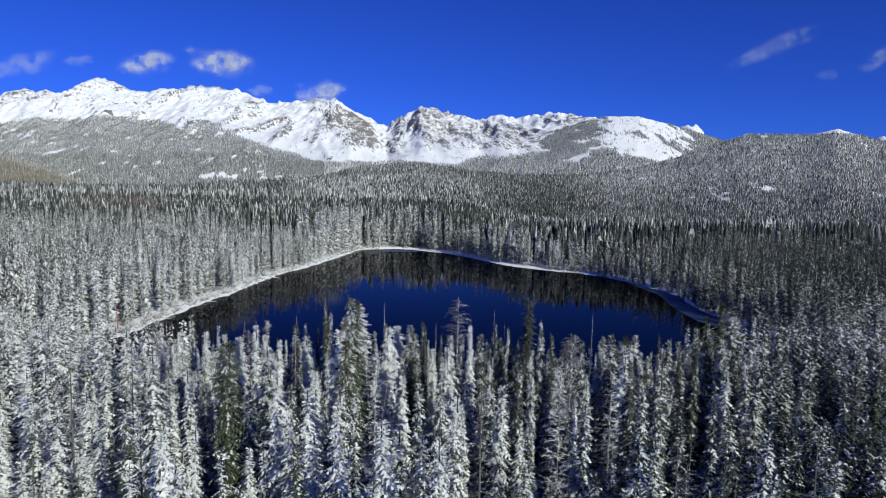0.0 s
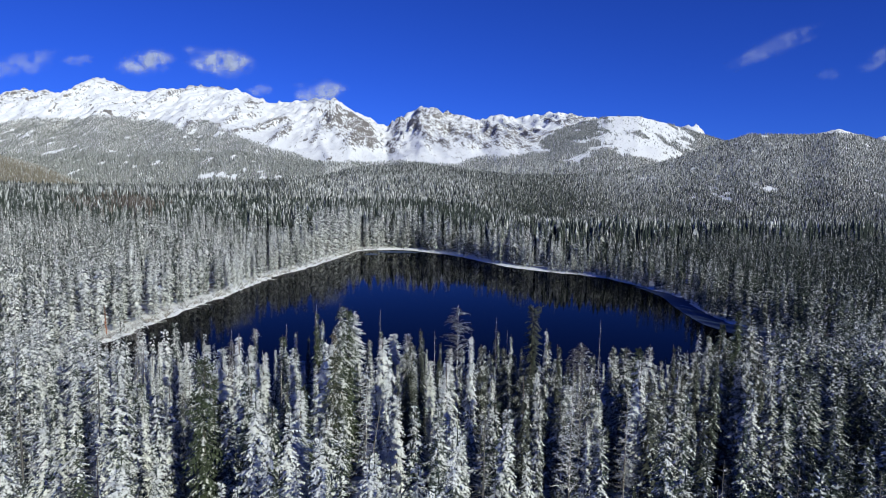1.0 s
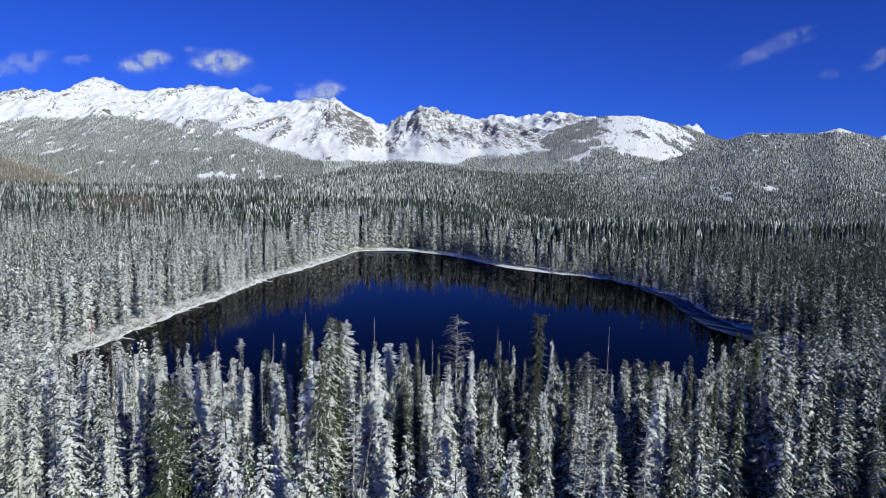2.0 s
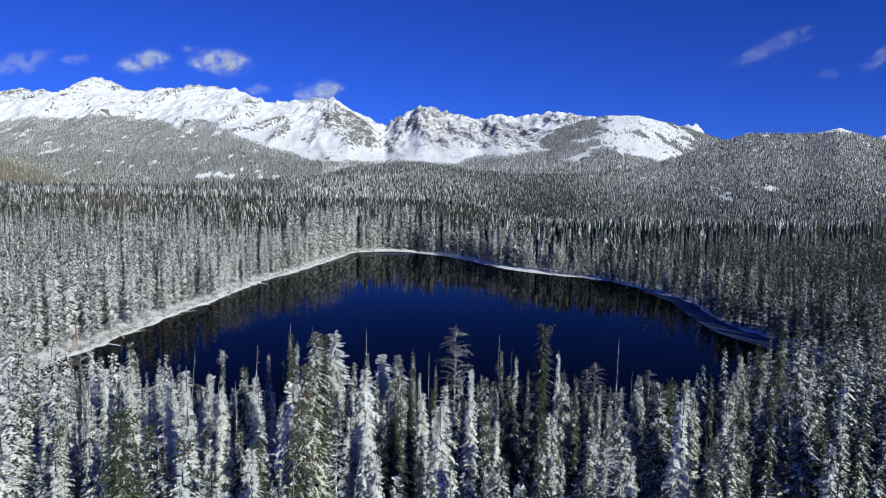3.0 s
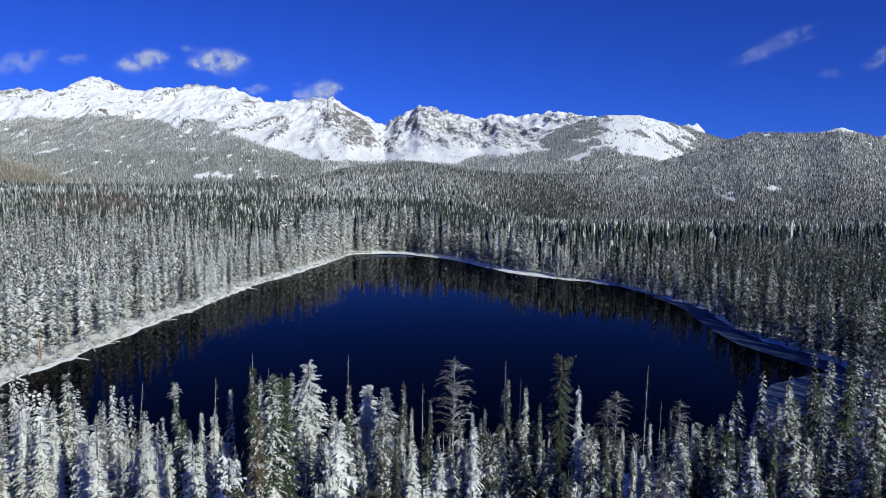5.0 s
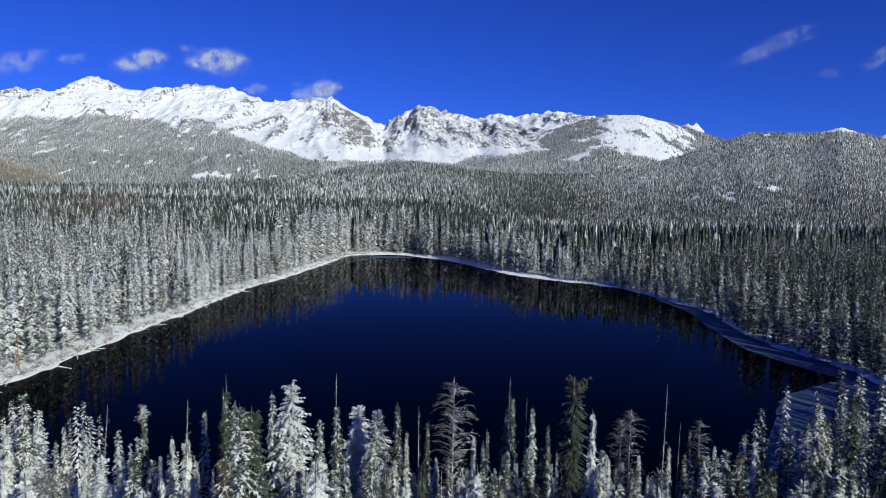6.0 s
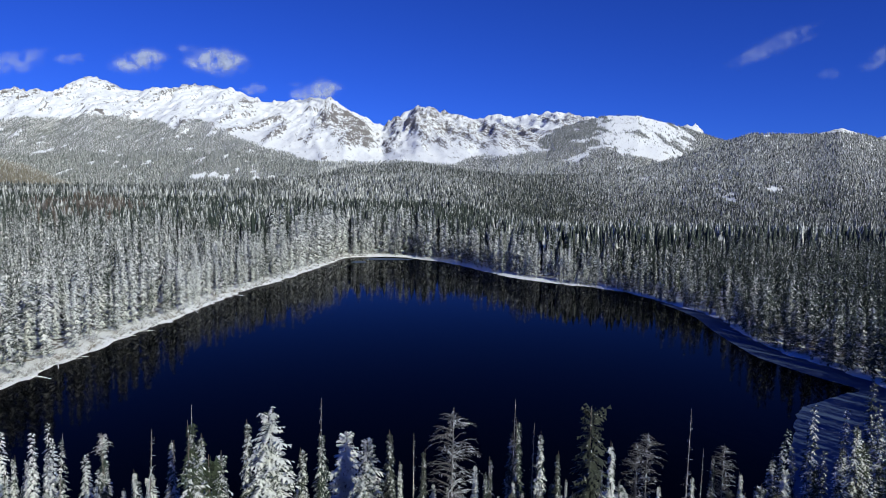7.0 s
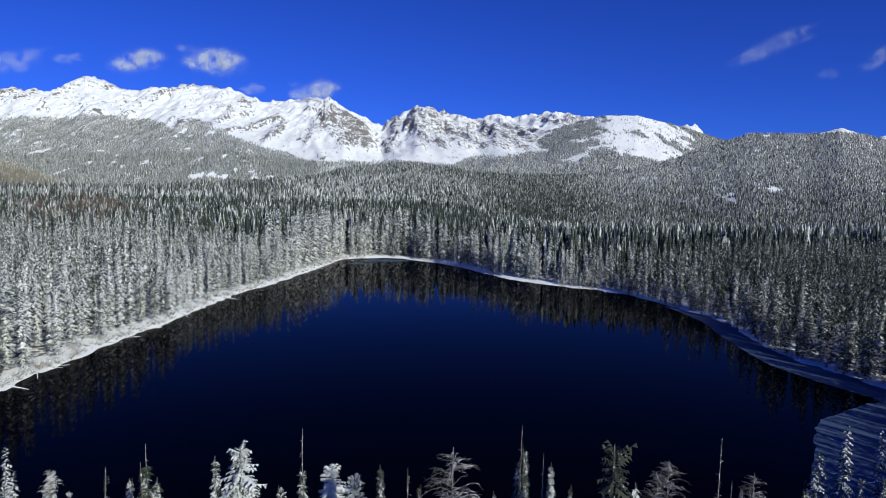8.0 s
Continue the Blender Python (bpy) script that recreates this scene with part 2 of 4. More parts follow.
def land(x, y):
    """Height, and how far a place is alpine (bare of woods), for arrays of x and y."""
    x, y = np.asarray(x, float), np.asarray(y, float)
    d = off_shore(x, y)
    d = d + (4.0 * (fbm(x / 8, y / 8, 2, 90) - 0.5) + 4.0 * (fbm(x / 2.6, y / 2.6, 2, 91) - 0.5)) * (1 - smooth(np.abs(d), 6, 14))
    u = x / np.maximum(y, 150.0)
    z = np.where(d > 0, 0.12 + 0.8 * smooth(d, 0, 5) + 0.012 * np.minimum(d, 400), -2.5 * smooth(-d, 0, 9))
    z += smooth(d, 0, 25) * 7.5 * smooth(142 - y, 0, 48) * smooth(y, -260, -60)
    z += smooth(d, 2, 40) * 3.0 * (fbm(x / 45, y / 45, 3, 3) - 0.5) + 5.0 * smooth(d, 4, 60) * smooth(y, 250, 420)
    far, top = forest_ridge(u)
    t = np.clip((y - 430) / (far - 430), 0, 1)
    rise = np.where(y < far, top * t**1.35, np.maximum(top - (y - far) * 0.14, 15))
    rise = rise + smooth(t, 0.05, 0.5) * 16 * (fbm(x / 210, y / 210, 4, 8) - 0.5) * (y < far + 800)
    far_east = np.where(y < 1050, -44 * smooth(y, 420, 1050), -44 + (top + 44) * np.clip((y - 1050) / np.maximum(far - 1050, 1.0), 0, 1) ** 1.5)
    far_east = np.where(y > far, rise, far_east) + smooth(y, 900, 1300) * 16 * (fbm(x / 170, y / 170, 4, 9) - 0.5) * (y <= far)
    flat = z
    z = np.where((y > 300) & (d > 0), np.maximum(z, z * 0.3 + rise * smooth(d, 4, 120)), z)
    z = z + smooth(u, -0.02, 0.3) * (y > 300) * (d > 0) * (flat * (1 - smooth(y, 430, 760)) + far_east * smooth(d, 4, 120) - z)
    z = z + 13 * (fbm(x / 75, y / 75, 3, 68) - 0.5) * smooth(u, 0.0, 0.2) * smooth(y, 380, 520) * (1 - smooth(y, 900, 1100)) * (d > 0)
    far, top = high_range(u)
    t = np.clip((y - 2250) / (far - 2250), 0, 1)
    crag = ridged(x / 520 + 0.25 * y / 520, y / 1500, 6, 21)
    body = 25 + (top - 25) * t**1.02
    teeth = ridged(x / 95 + y / 900, y / 420, 5, 33)
    body += 330 * t * (1 - t) * (crag - 0.42) * 1.6 + 70 * smooth(t, 0.25, 0.8) * (1 - 0.5 * smooth(t, 0.85, 1)) * (teeth - 0.45) + 26 * smooth(t, 0.3, 0.7) * (ridged(x / 40, y / 130, 3, 35) - 0.4)
    body += 26 * smooth(t, 0.8, 1) * smooth(table(u, -0.5, 0, -0.42, 1, -0.34, 0.6, -0.2, 0.3, -0.1, 0.9, 0.25, 1, 0.28, 0), 0, 1) * (ridged(x / 30, y / 300, 2, 36) - 0.45)
    body = np.where(y > far, top - (y - far) * 0.5, body)
    body = np.where(y > 2250, body, -60)
    hill = bald_hill(u)
    t3 = np.clip((y - 2300) / 1100, 0, 1)
    hill = np.where(y < 3400, hill * (0.12 + 0.88 * t3**0.9) + 40 * t3 * (1 - t3) * (fbm(x / 160, y / 300, 4, 5) - 0.5) * 3, hill - (y - 3400) * 0.35)
    hill = np.where(y > 2300, hill, -60)
    spur = table(u, -0.9, 190, -0.72, 122, -0.66, 92, -0.6, 42, -0.5, 0) * (1 - np.clip(np.abs(y - 2000) / 700, 0, 1)) - 90 * ((y < 1300) | (y > 2700) | (u > -0.5))
    wild = np.maximum(body, hill)
    out = np.maximum(np.maximum(z, wild), spur)
    treeline = table(u, -0.8, 330, -0.6, 395, -0.47, 400, -0.43, 300, -0.39, 370, -0.31, 240, -0.2, 150, -0.05, 165, 0.05, 190, 0.15, 230, 0.3, 240)
    wobble = 70 * (fbm(x / 140, y / 260, 4, 12) - 0.5)
    alpine = smooth(body + wobble, treeline - 15, treeline + 25) * (body >= hill) * (y > 2250)
    patch = ((u - 0.312 + 0.00012 * (hill - 380)) / 0.066) ** 2 + 2.4 * (fbm(x / 120, y / 200, 4, 40) - 0.5) + 2.6 * (fbm(x / 34, y / 80, 4, 41) - 0.5) + 1.6 * smooth(235 - hill, 0, 70)
    patch = np.minimum(patch, 1.9 + (np.abs(u - 0.23) / 0.06) ** 2 - 6.0 * (fbm(x / 40, y / 90, 3, 42) - 0.5))
    alpine = np.maximum(alpine, smooth(-patch, -1.1, -0.75) * (hill > body) * (hill > 170) * (y > 2500))
    glade = smooth(fbm(x / 30, y / 60, 4, 44) + 0.09 * smooth(0.1 - np.abs(u + 0.35), 0, 0.08) * smooth(260 - out, 0, 60), 0.7, 0.73) * (y > 2350) * (u < -0.12) * (out < 330)
    alpine = np.maximum(alpine, glade)
    alpine = np.maximum(alpine, smooth(fbm(x / 32, y / 60, 3, 46), 0.735, 0.76) * (u > 0.26) * (y > 1650) * (y < 2650))
    cap = smooth(fbm(x / 60, y / 90, 3, 77), 0.44, 0.54) * smooth(out, 308, 326) * (u > 0.58) * (y < 2800)
    return out, np.clip(np.maximum(alpine, cap), 0, 1)


def cragginess(x, y):
    """Where the high range shows rock: on rib crests and in broad zones."""
    zone = table(x / np.maximum(y, 150.0), -0.7, 0.7, -0.6, 0.3, -0.55, 0.15, -0.47, 0.5, -0.4, 1, -0.3, 0.8, -0.24, 1, -0.12, 0.9, -0.08, 0.7, 0.05, 0.65, 0.12, 0.8, 0.2, 0.9, 0.25, 0.4)
    return zone * smooth(0.5 * ridged(x / 520 + 0.25 * y / 520, y / 1500, 6, 21) + 0.5 * ridged(x / 95 + y / 900, y / 420, 5, 33) + 0.5 * (fbm(x / 300, y / 700, 3, 51) - 0.5), 0.38, 0.62)


def link_mesh(name, verts, tris, materials, parent=None, label="", smooth_faces=False, **attributes):
    """One mesh object from arrays of places and triangles."""
    me = bpy.data.meshes.new(name)
    verts, tris = np.asarray(verts, np.float32), np.asarray(tris, np.int32)
    me.vertices.add(len(verts))
    me.vertices.foreach_set("co", verts.ravel())
    me.loops.add(tris.size)
    me.loops.foreach_set("vertex_index", tris.ravel())
    me.polygons.add(len(tris))
    me.polygons.foreach_set("loop_start", np.arange(0, tris.size, 3, dtype=np.int32))
    me.polygons.foreach_set("use_smooth", np.full(len(tris), smooth_faces))
    for m in materials if isinstance(materials, (list, tuple)) else [materials]:
        me.materials.append(m)
    for key, values in attributes.items():
        a = me.attributes.new(key, "FLOAT", "POINT")
        a.data.foreach_set("value", np.asarray(values, np.float32))
    me.update(calc_edges=True)
    ob = new(name, me)
    ob.parent = parent
    if label:
        ob["label"] = label
    return ob


# ---- ground: one sheet, fine where it is seen, round to the far range ----
def build_ground():
    ahead = np.arange(-43, 43.01, 0.2)
    ang = np.radians(np.r_[ahead, np.linspace(46, 314, 76)])
    rings = np.r_[np.linspace(8, 120, 8), np.arange(124, 600, 2.4), 600 + 2300 * (np.linspace(0, 1, 95) ** 1.35), np.arange(2922, 5000, 21)]
    r, a = np.meshgrid(rings, ang, indexing="ij")
    x, y = r * np.sin(a), -60 + r * np.cos(a)
    y = np.where(y > 4700, 4700, y)
    z, alpine = land(x.ravel(), y.ravel())
    nr, na = r.shape
    i = (np.arange(nr - 1)[:, None] * na + np.arange(na)[None]).ravel()
    j = (np.arange(nr - 1)[:, None] * na + (np.arange(na)[None] + 1) % na).ravel()
    tris = np.r_[np.c_[i, j + na, j], np.c_[i, i + na, j + na]]
    hub = len(z)
    k = np.arange(na)
    tris = np.r_[tris, np.c_[np.full(na, hub), k, (k + 1) % na]]
    hz, ha = land(np.array([0.0]), np.array([-60.0]))
    verts = np.c_[np.r_[x.ravel(), 0], np.r_[y.ravel(), -60], np.r_[z, hz]]
    alpine = np.r_[alpine, ha]
    d = np.r_[off_shore(x.ravel(), y.ravel()), 200]
    tris = tris[:, ::-1]
    g = link_mesh("ground", verts, tris, M_GROUND, smooth_faces=True, alpine=alpine, craggy=cragginess(verts[:, 0], verts[:, 1]), wooded=(1 - alpine) * smooth(d, 5, 12))
    tagged(g, "snow-covered forest ground rising to rocky white mountains", "ground", kind="structure")


build_ground()


def fan(points, z):
    v = np.c_[points, np.full(len(points), z)]
    v = np.r_[v, [[*points.mean(0), z]]]
    k = np.arange(len(points))
    return v, np.c_[(k + 1) % len(points), k, np.full(len(points), len(points))]


def build_lake():
    ring = SHORELINE + (SHORELINE - SHORELINE.mean(0)) * 0.03
    v, f = fan(ring, 0.0)
    tagged(link_mesh("water", v, f, M_WATER), "still dark blue mountain lake mirroring the sky", "lake", kind="structure")


build_lake()


def slab(name, outline, top, deep, material, label, category, rough=0.0, seed=1):
    """A flat plate with an uneven rim, such as shore ice."""
    rng = np.random.default_rng(seed)
    p = rounded(outline, 8)
    p = p + rng.normal(0, rough, p.shape)
    bm = bmesh.new()
    face = bm.faces.new([bm.verts.new((a, b, top)) for a, b in p])
    if face.normal.z < 0 or face.calc_area() and np.sum(p[:, 0] * np.roll(p[:, 1], -1) - np.roll(p[:, 0], -1) * p[:, 1]) < 0:
        face.normal_flip()
    rim = bmesh.ops.extrude_face_region(bm, geom=[face])
    for v in [e for e in rim["geom"] if isinstance(e, bmesh.types.BMVert)]:
        v.co.z -= deep
    bmesh.ops.recalc_face_normals(bm, faces=bm.faces)
    bmesh.ops.triangulate(bm, faces=bm.faces)
    me = bpy.data.meshes.new(name)
    bm.to_mesh(me)
    bm.free()
    me.materials.append(material)
    return tagged(new(name, me), label, category)


slab("ice_shelf", [(104, 342), (106, 326), (107, 306), (103.5, 282), (102, 262), (101.5, 247), (104, 237), (108, 226), (113, 215), (106, 211), (97, 205), (88, 199), (78, 185),
                   (68, 169), (58, 152), (72, 150), (102, 166), (120, 189), (125, 222), (118, 243), (113.5, 257), (114.5, 277), (117, 309), (112, 332)], 0.1, 0.3, M_ICE,
     "shore ice with tree shade put into its dark blue, and thin white streaks", "ice", 0.2)
slab("ice_floe", [(-63, 474), (-58, 472), (-53, 475), (-55, 481), (-61, 481)], 0.06, 0.2, M_ICE, "small white ice floe on the dark lake", "ice", 0.3, 2)
slab("ice_floe", [(-56, 494), (-46, 491), (-30, 494), (-22, 500), (-35, 505), (-50, 503)], 0.06, 0.2, M_ICE, "thin ice sheet along the far shore", "ice", 0.4, 3)


# ---- trees ----
def unit_trunk(rng, sides=6, base=0.013, tip=0.001, lean=0.01):
    levels = np.array([0, 0.03, 0.2, 0.5, 0.8, 1.0])
    v, f = [], []
    bend = rng.normal(0, lean, 2)
    for i, h in enumerate(levels):
        rad = (base * (1.5 if i == 0 else 1) * (1 - h) + tip) * 1
        for k in range(sides):
            a = 2 * math.pi * k / sides
            v.append((rad * math.cos(a) + bend[0] * h * h, rad * math.sin(a) + bend[1] * h * h, h))
    for i in range(len(levels) - 1):
        for k in range(sides):
            a, b = i * sides + k, i * sides + (k + 1) % sides
            f += [(a, b, b + sides), (a, b + sides, a + sides)]
    return np.array(v), np.array(f)


def bough_crown(gr, boughs, radius, full, pairs=3, bottom=0.05, wide=0.42, least=0.012, hang=0.75, blunt=0.0):
    """A crown of drooping boughs round a stem one unit high. Each bough is a jagged feather with a ridge along its back;
    the fourth column says how well a point holds snow. full: how far below the tip it reaches its width; blunt: a flat top."""
    f0, f1 = gr.uniform(0, 6.28, 6), gr.uniform(2.0, 9.0, 6)
    v, f = [], []
    for j in range(boughs):
        h = bottom + (0.975 - bottom) * ((j + gr.uniform(0, 1)) / boughs) ** 0.95
        env = (1 - math.exp(-(1 - h + blunt) / full)) * 0.94 + 0.06
        a = j * 2.399 + gr.normal(0, 0.5)
        lobes = 1 + 0.25 * math.sin(2 * a + f0[0] + f1[0] * h * 4) * math.sin(f1[1] * h * 5 + f0[1] + a) + 0.18 * math.sin(3 * a + f0[2] - f1[2] * h * 9)
        tier = 0.8 + 0.32 * ((h * f1[3] * 4 + 0.3 * math.sin(a + f0[3])) % 1.0)
        L = radius * env * lobes * tier * gr.uniform(0.75, 1.2) * (0.55 + 0.45 * smooth(h, bottom - 0.03, bottom + 0.16))
        dip = hang * gr.uniform(0.6, 1.35) * (1 - smooth(h, 0.86, 1.0)) - 0.9 * smooth(h, 0.88, 1.0)
        c, sn = math.cos(a), math.sin(a)
        hold = gr.uniform(-0.12, 0.12)

        def back(s):
            return L * s * (1 - 0.16 * dip * s), h + L * (0.12 * s - dip * s**1.5 + 0.18 * max(dip, 0) * s**4)

        i0 = len(v)
        stations = np.linspace(0.12, 1.0, pairs + 1)
        for s in stations:
            r, z = back(s)
            v.append((c * r, sn * r, z, 0.95 + hold - 0.35 * (s > 0.99)))
        for k in range(pairs):
            s = 0.5 * (stations[k] + stations[k + 1])
            w0 = max(L * wide * (1.15 - 0.7 * s), least)
            for side in (-1, 1):
                w = w0 * gr.uniform(0.65, 1.3)
                r, z = back(s)
                r += w * gr.uniform(0.25, 0.8)
                z -= w * gr.uniform(0.35, 0.85)
                v.append((c * r - side * sn * w, sn * r + side * c * w, z, 0.18 + hold))
                q = len(v) - 1
                f.append((i0 + k, q, i0 + k + 1) if side < 0 else (i0 + k, i0 + k + 1, q))
    i0 = len(v)
    for k in range(3):
        v.append((0.0035 * math.cos(k * 2.094), 0.0035 * math.sin(k * 2.094), 0.92, 0.5))
    v.append((0, 0, 1.0, 0.6))
    f += [(i0 + k, i0 + (k + 1) % 3, i0 + 3) for k in range(3)]
    return np.array(v), np.array(f)


def unit_branches(rng, count, radius, low, high, twigs, thick=0.0022, rise=0.15):
    """Bare limbs with side twigs, as thin three-sided spikes."""
    v, f = [], []

    def spike(p, q, rad):
        p, q = np.array(p), np.array(q)
        axis = q - p
        side = np.cross(axis, (0.3, 0.2, 1.0))
        side /= np.linalg.norm(side) + 1e-9
        up = np.cross(side, axis)
        up /= np.linalg.norm(up) + 1e-9
        i0 = len(v)
        for k in range(3):
            a = 2.094 * k
            v.append(p + rad * (math.cos(a) * side + math.sin(a) * up))
        v.append(q)
        f.extend([(i0, i0 + 1, i0 + 3), (i0 + 1, i0 + 2, i0 + 3), (i0 + 2, i0, i0 + 3)])

    for _ in range(count):
        h = rng.uniform(low, high)
        a = rng.uniform(0, 6.28)
        L = radius * ((1 - h) ** 0.7 + 0.18) * rng.uniform(0.5, 1.15)
        lift = L * rng.normal(rise, 0.3)
        way = np.array((math.cos(a), math.sin(a), 0))
        p, q = np.array((0, 0, h)), way * L + (0, 0, h + lift)
        spike(p, q, thick)
        for _ in range(twigs):
            t = rng.uniform(0.3, 0.95)
            b = a + rng.choice((-1, 1)) * rng.uniform(0.5, 1.1)
            m = p + (q - p) * t
            spike(m, m + np.array((math.cos(b), math.sin(b), rng.uniform(-0.3, 0.4))) * L * rng.uniform(0.18, 0.42), thick * 0.6)
    return np.array(v), np.array(f)


def umbrella_branches(rng, count, spread, low):
    """A broad bare crown: long limbs that arch up and out and hang at their ends, in four steps, with twigs."""
    v, f = [], []

    def rod(p, q, r0, r1):
        axis = q - p
        side = np.cross(axis, (0.31, 0.17, 1.0))
        side /= np.linalg.norm(side) + 1e-9
        up = np.cross(side, axis)
        up /= np.linalg.norm(up) + 1e-9
        i0 = len(v)
        for base, rad in ((p, r0), (q, r1)):
            for k in range(3):
                v.append(base + rad * (math.cos(2.094 * k) * side + math.sin(2.094 * k) * up))
        for k in range(3):
            m = (k + 1) % 3
            f.extend([(i0 + k, i0 + m, i0 + 3 + m), (i0 + k, i0 + 3 + m, i0 + 3 + k)])

    for _ in range(count):
        h = low + (0.985 - low) * rng.random() ** 0.75
        a = rng.uniform(0, 6.283)
        L = spread * (0.35 + 0.65 * smooth(1 - h, 0.0, 0.12)) * (0.55 + 0.45 * smooth(h, low, low + 0.3)) * rng.uniform(0.5, 1.1)
        at = np.array((0.0, 0.0, h))
        for s in range(4):
            a += rng.normal(0, 0.16)
            step = np.array((math.cos(a), math.sin(a), (0.5, 0.3, 0.0, -0.45)[s] + rng.normal(0, 0.12))) * L / 4
            rod(at, at + step, 0.0013 - 0.00028 * s, 0.0013 - 0.00028 * (s + 1))
            for _ in range(4):
                b = a + rng.choice((-1, 1)) * rng.uniform(0.4, 1.2)
                m = at + step * rng.random()
                rod(m, m + np.array((math.cos(b), math.sin(b), rng.uniform(-0.7, 0.3))) * L * rng.uniform(0.1, 0.26), 0.0007, 0.0002)
            at = at + step
    return np.array(v), np.array(f)


def part_mesh(name, vf, material):
    v = np.asarray(vf[0])
    extra = {"snow_hold": v[:, 3]} if v.shape[1] > 3 else {}
    ob = link_mesh(name, v[:, :3], vf[1], material, **extra)
    me = ob.data
    bpy.data.objects.remove(ob)
    return me


def plant(name, parts, x, y, height, width, label, group, category="tree", turn=None, lean=(0, 0), sink=0.25):
    """A tree on the ground: an empty at its foot with the given (name, mesh) parts."""
    z = float(land(np.array([x]), np.array([y]))[0][0]) - sink
    ob = new(name)
    ob.matrix_basis = pose(x, y, z, lean[0], lean[1], random.uniform(0, 360) if turn is None else turn) @ Matrix.Diagonal((width, width, height, 1))
    for pname, me in parts:
        p = new(pname, me)
        p.parent = ob
    return tagged(ob, label, category, group)


rng = np.random.default_rng(5)
TRUNKS = [part_mesh("trunk", unit_trunk(rng), M_BARK) for _ in range(3)]
SPIRES = [part_mesh("crown", bough_crown(rng, 440, rng.uniform(0.064, 0.078), rng.uniform(0.13, 0.26)), M_SPRUCE) for _ in range(8)]
NARROW = [part_mesh("crown", bough_crown(rng, 400, rng.uniform(0.05, 0.06), rng.uniform(0.24, 0.4), hang=1.0, least=0.013), M_SPRUCE) for _ in range(6)]
BROAD = [part_mesh("crown", bough_crown(rng, 520, rng.uniform(0.095, 0.11), rng.uniform(0.16, 0.21), 4, wide=0.34, hang=0.55), M_SPRUCE) for _ in range(3)]


def recoated(meshes, material):
    out = [me.copy() for me in meshes]
    for me in out:
        me.materials[0] = material
    return out


THIN = recoated(SPIRES + NARROW[:4], M_THIN)
GREENS = [part_mesh("crown", bough_crown(rng, 460, rng.uniform(0.07, 0.085), rng.uniform(0.13, 0.22), 4, wide=0.3, hang=0.55), M_GREEN) for _ in range(4)]
FLAT_TOP = part_mesh("crown", bough_crown(rng, 420, 0.072, 0.18, 4, wide=0.3, hang=0.6, blunt=0.1), M_SPARSE)
BROWNED = recoated(GREENS[1:2], M_BROWN)[0]
POLE = [part_mesh("trunk", unit_trunk(rng, 5, 0.007, 0.001, 0.003), M_GREY) for _ in range(3)]
STUBS = [part_mesh("bare_crown", unit_branches(rng, 46, 0.05, 0.45, 0.97, 1, 0.0012), M_GREY) for _ in range(3)]
BARE = [part_mesh("bare_crown", unit_branches(rng, 230, 0.11, 0.2, 0.99, 9, 0.0009, 0.0), M_FROST) for _ in range(3)]
SPREADING = [part_mesh("bare_crown", umbrella_branches(rng, 130, 0.105, 0.4), M_TWIG) for _ in range(3)]
BROOM = part_mesh("bare_crown", umbrella_branches(rng, 70, 0.12, 0.88), M_GREY)

# single trees along the near bank: place and height of the tip
GREEN_AT = [(-15.6, 91.0, 35.2), (-14.9, 92.0, 34.5), (-23.8, 91.5, 30.5), (-26.3, 69.5, 33.5), (-7.4, 103.5, 25.2),
            (50.6, 134.0, 15.1), (51.9, 131.0, 19.4), (52.4, 128.0, 21.3), (51.7, 124.0, 20.2), (49.2, 118.0, 28.2), (48.1, 110.0, 32.1), (47.2, 104.0, 32.5), (51.2, 120.0, 24.9), (51.4, 128.0, 23.7)]
SLIM_GREEN_AT = [(-22.4, 107.3, 30.7), (-21.5, 107.0, 29.5)]
FLAT_TOP_AT = (13.3, 108.4, 32.4)
SNOWY_AT = [(-50.6, 117.8, 26.1), (-50.7, 115.0, 23.2), (-43.1, 118.5, 18.1), (-29.6, 114.5, 22.2), (-18.7, 104.0, 29.3), (-15.1, 118.0, 23.6),
            (-13.0, 118.0, 25.3), (44.0, 133.0, 16.8), (44.7, 131.0, 16.5), (-46.9, 104.0, 26.1)]
NARROW_AT = [(-44.7, 116.0, 22.9), (-45.7, 116.0, 21.1), (-43.3, 117.0, 17.6), (-34.4, 118.0, 18.6), (-35.4, 116.2, 25.2), (-31.3, 114.5, 22.4),
             (-28.0, 115.6, 25.2), (-19.5, 113.6, 28.3), (-4.6, 119.0, 21.9), (3.9, 123.0, 19.9), (5.0, 122.0, 19.4), (8.7, 129.0, 21.6),
             (9.4, 128.0, 23.4), (11.5, 124.0, 23.6), (16.1, 111.2, 27.8), (20.9, 122.0, 18.1), (25.7, 124.0, 17.3), (29.6, 124.0, 18.5),
             (37.9, 129.0, 16.7), (47.0, 133.7, 17.3), (47.8, 114.0, 27.6)]
BROAD_AT = [(-17.4, 113.7, 29.4), (-11.1, 122.5, 23.7), (-8.1, 118.0, 24.9)]
THIN_AT = [(-24.9, 112.0, 25.3), (-5.7, 118.0, 25.8), (-2.1, 120.5, 22.6), (5.7, 124.0, 20.3), (13.6, 124.0, 21.2), (35.2, 131.0, 18.0)]
BARE_AT = [(0.8, 107.2, 32.3), (27.0, 132.0, 20.4), (25.3, 131.0, 19.4), (36.6, 131.0, 19.6), (-52.6, 108.0, 27.0)]
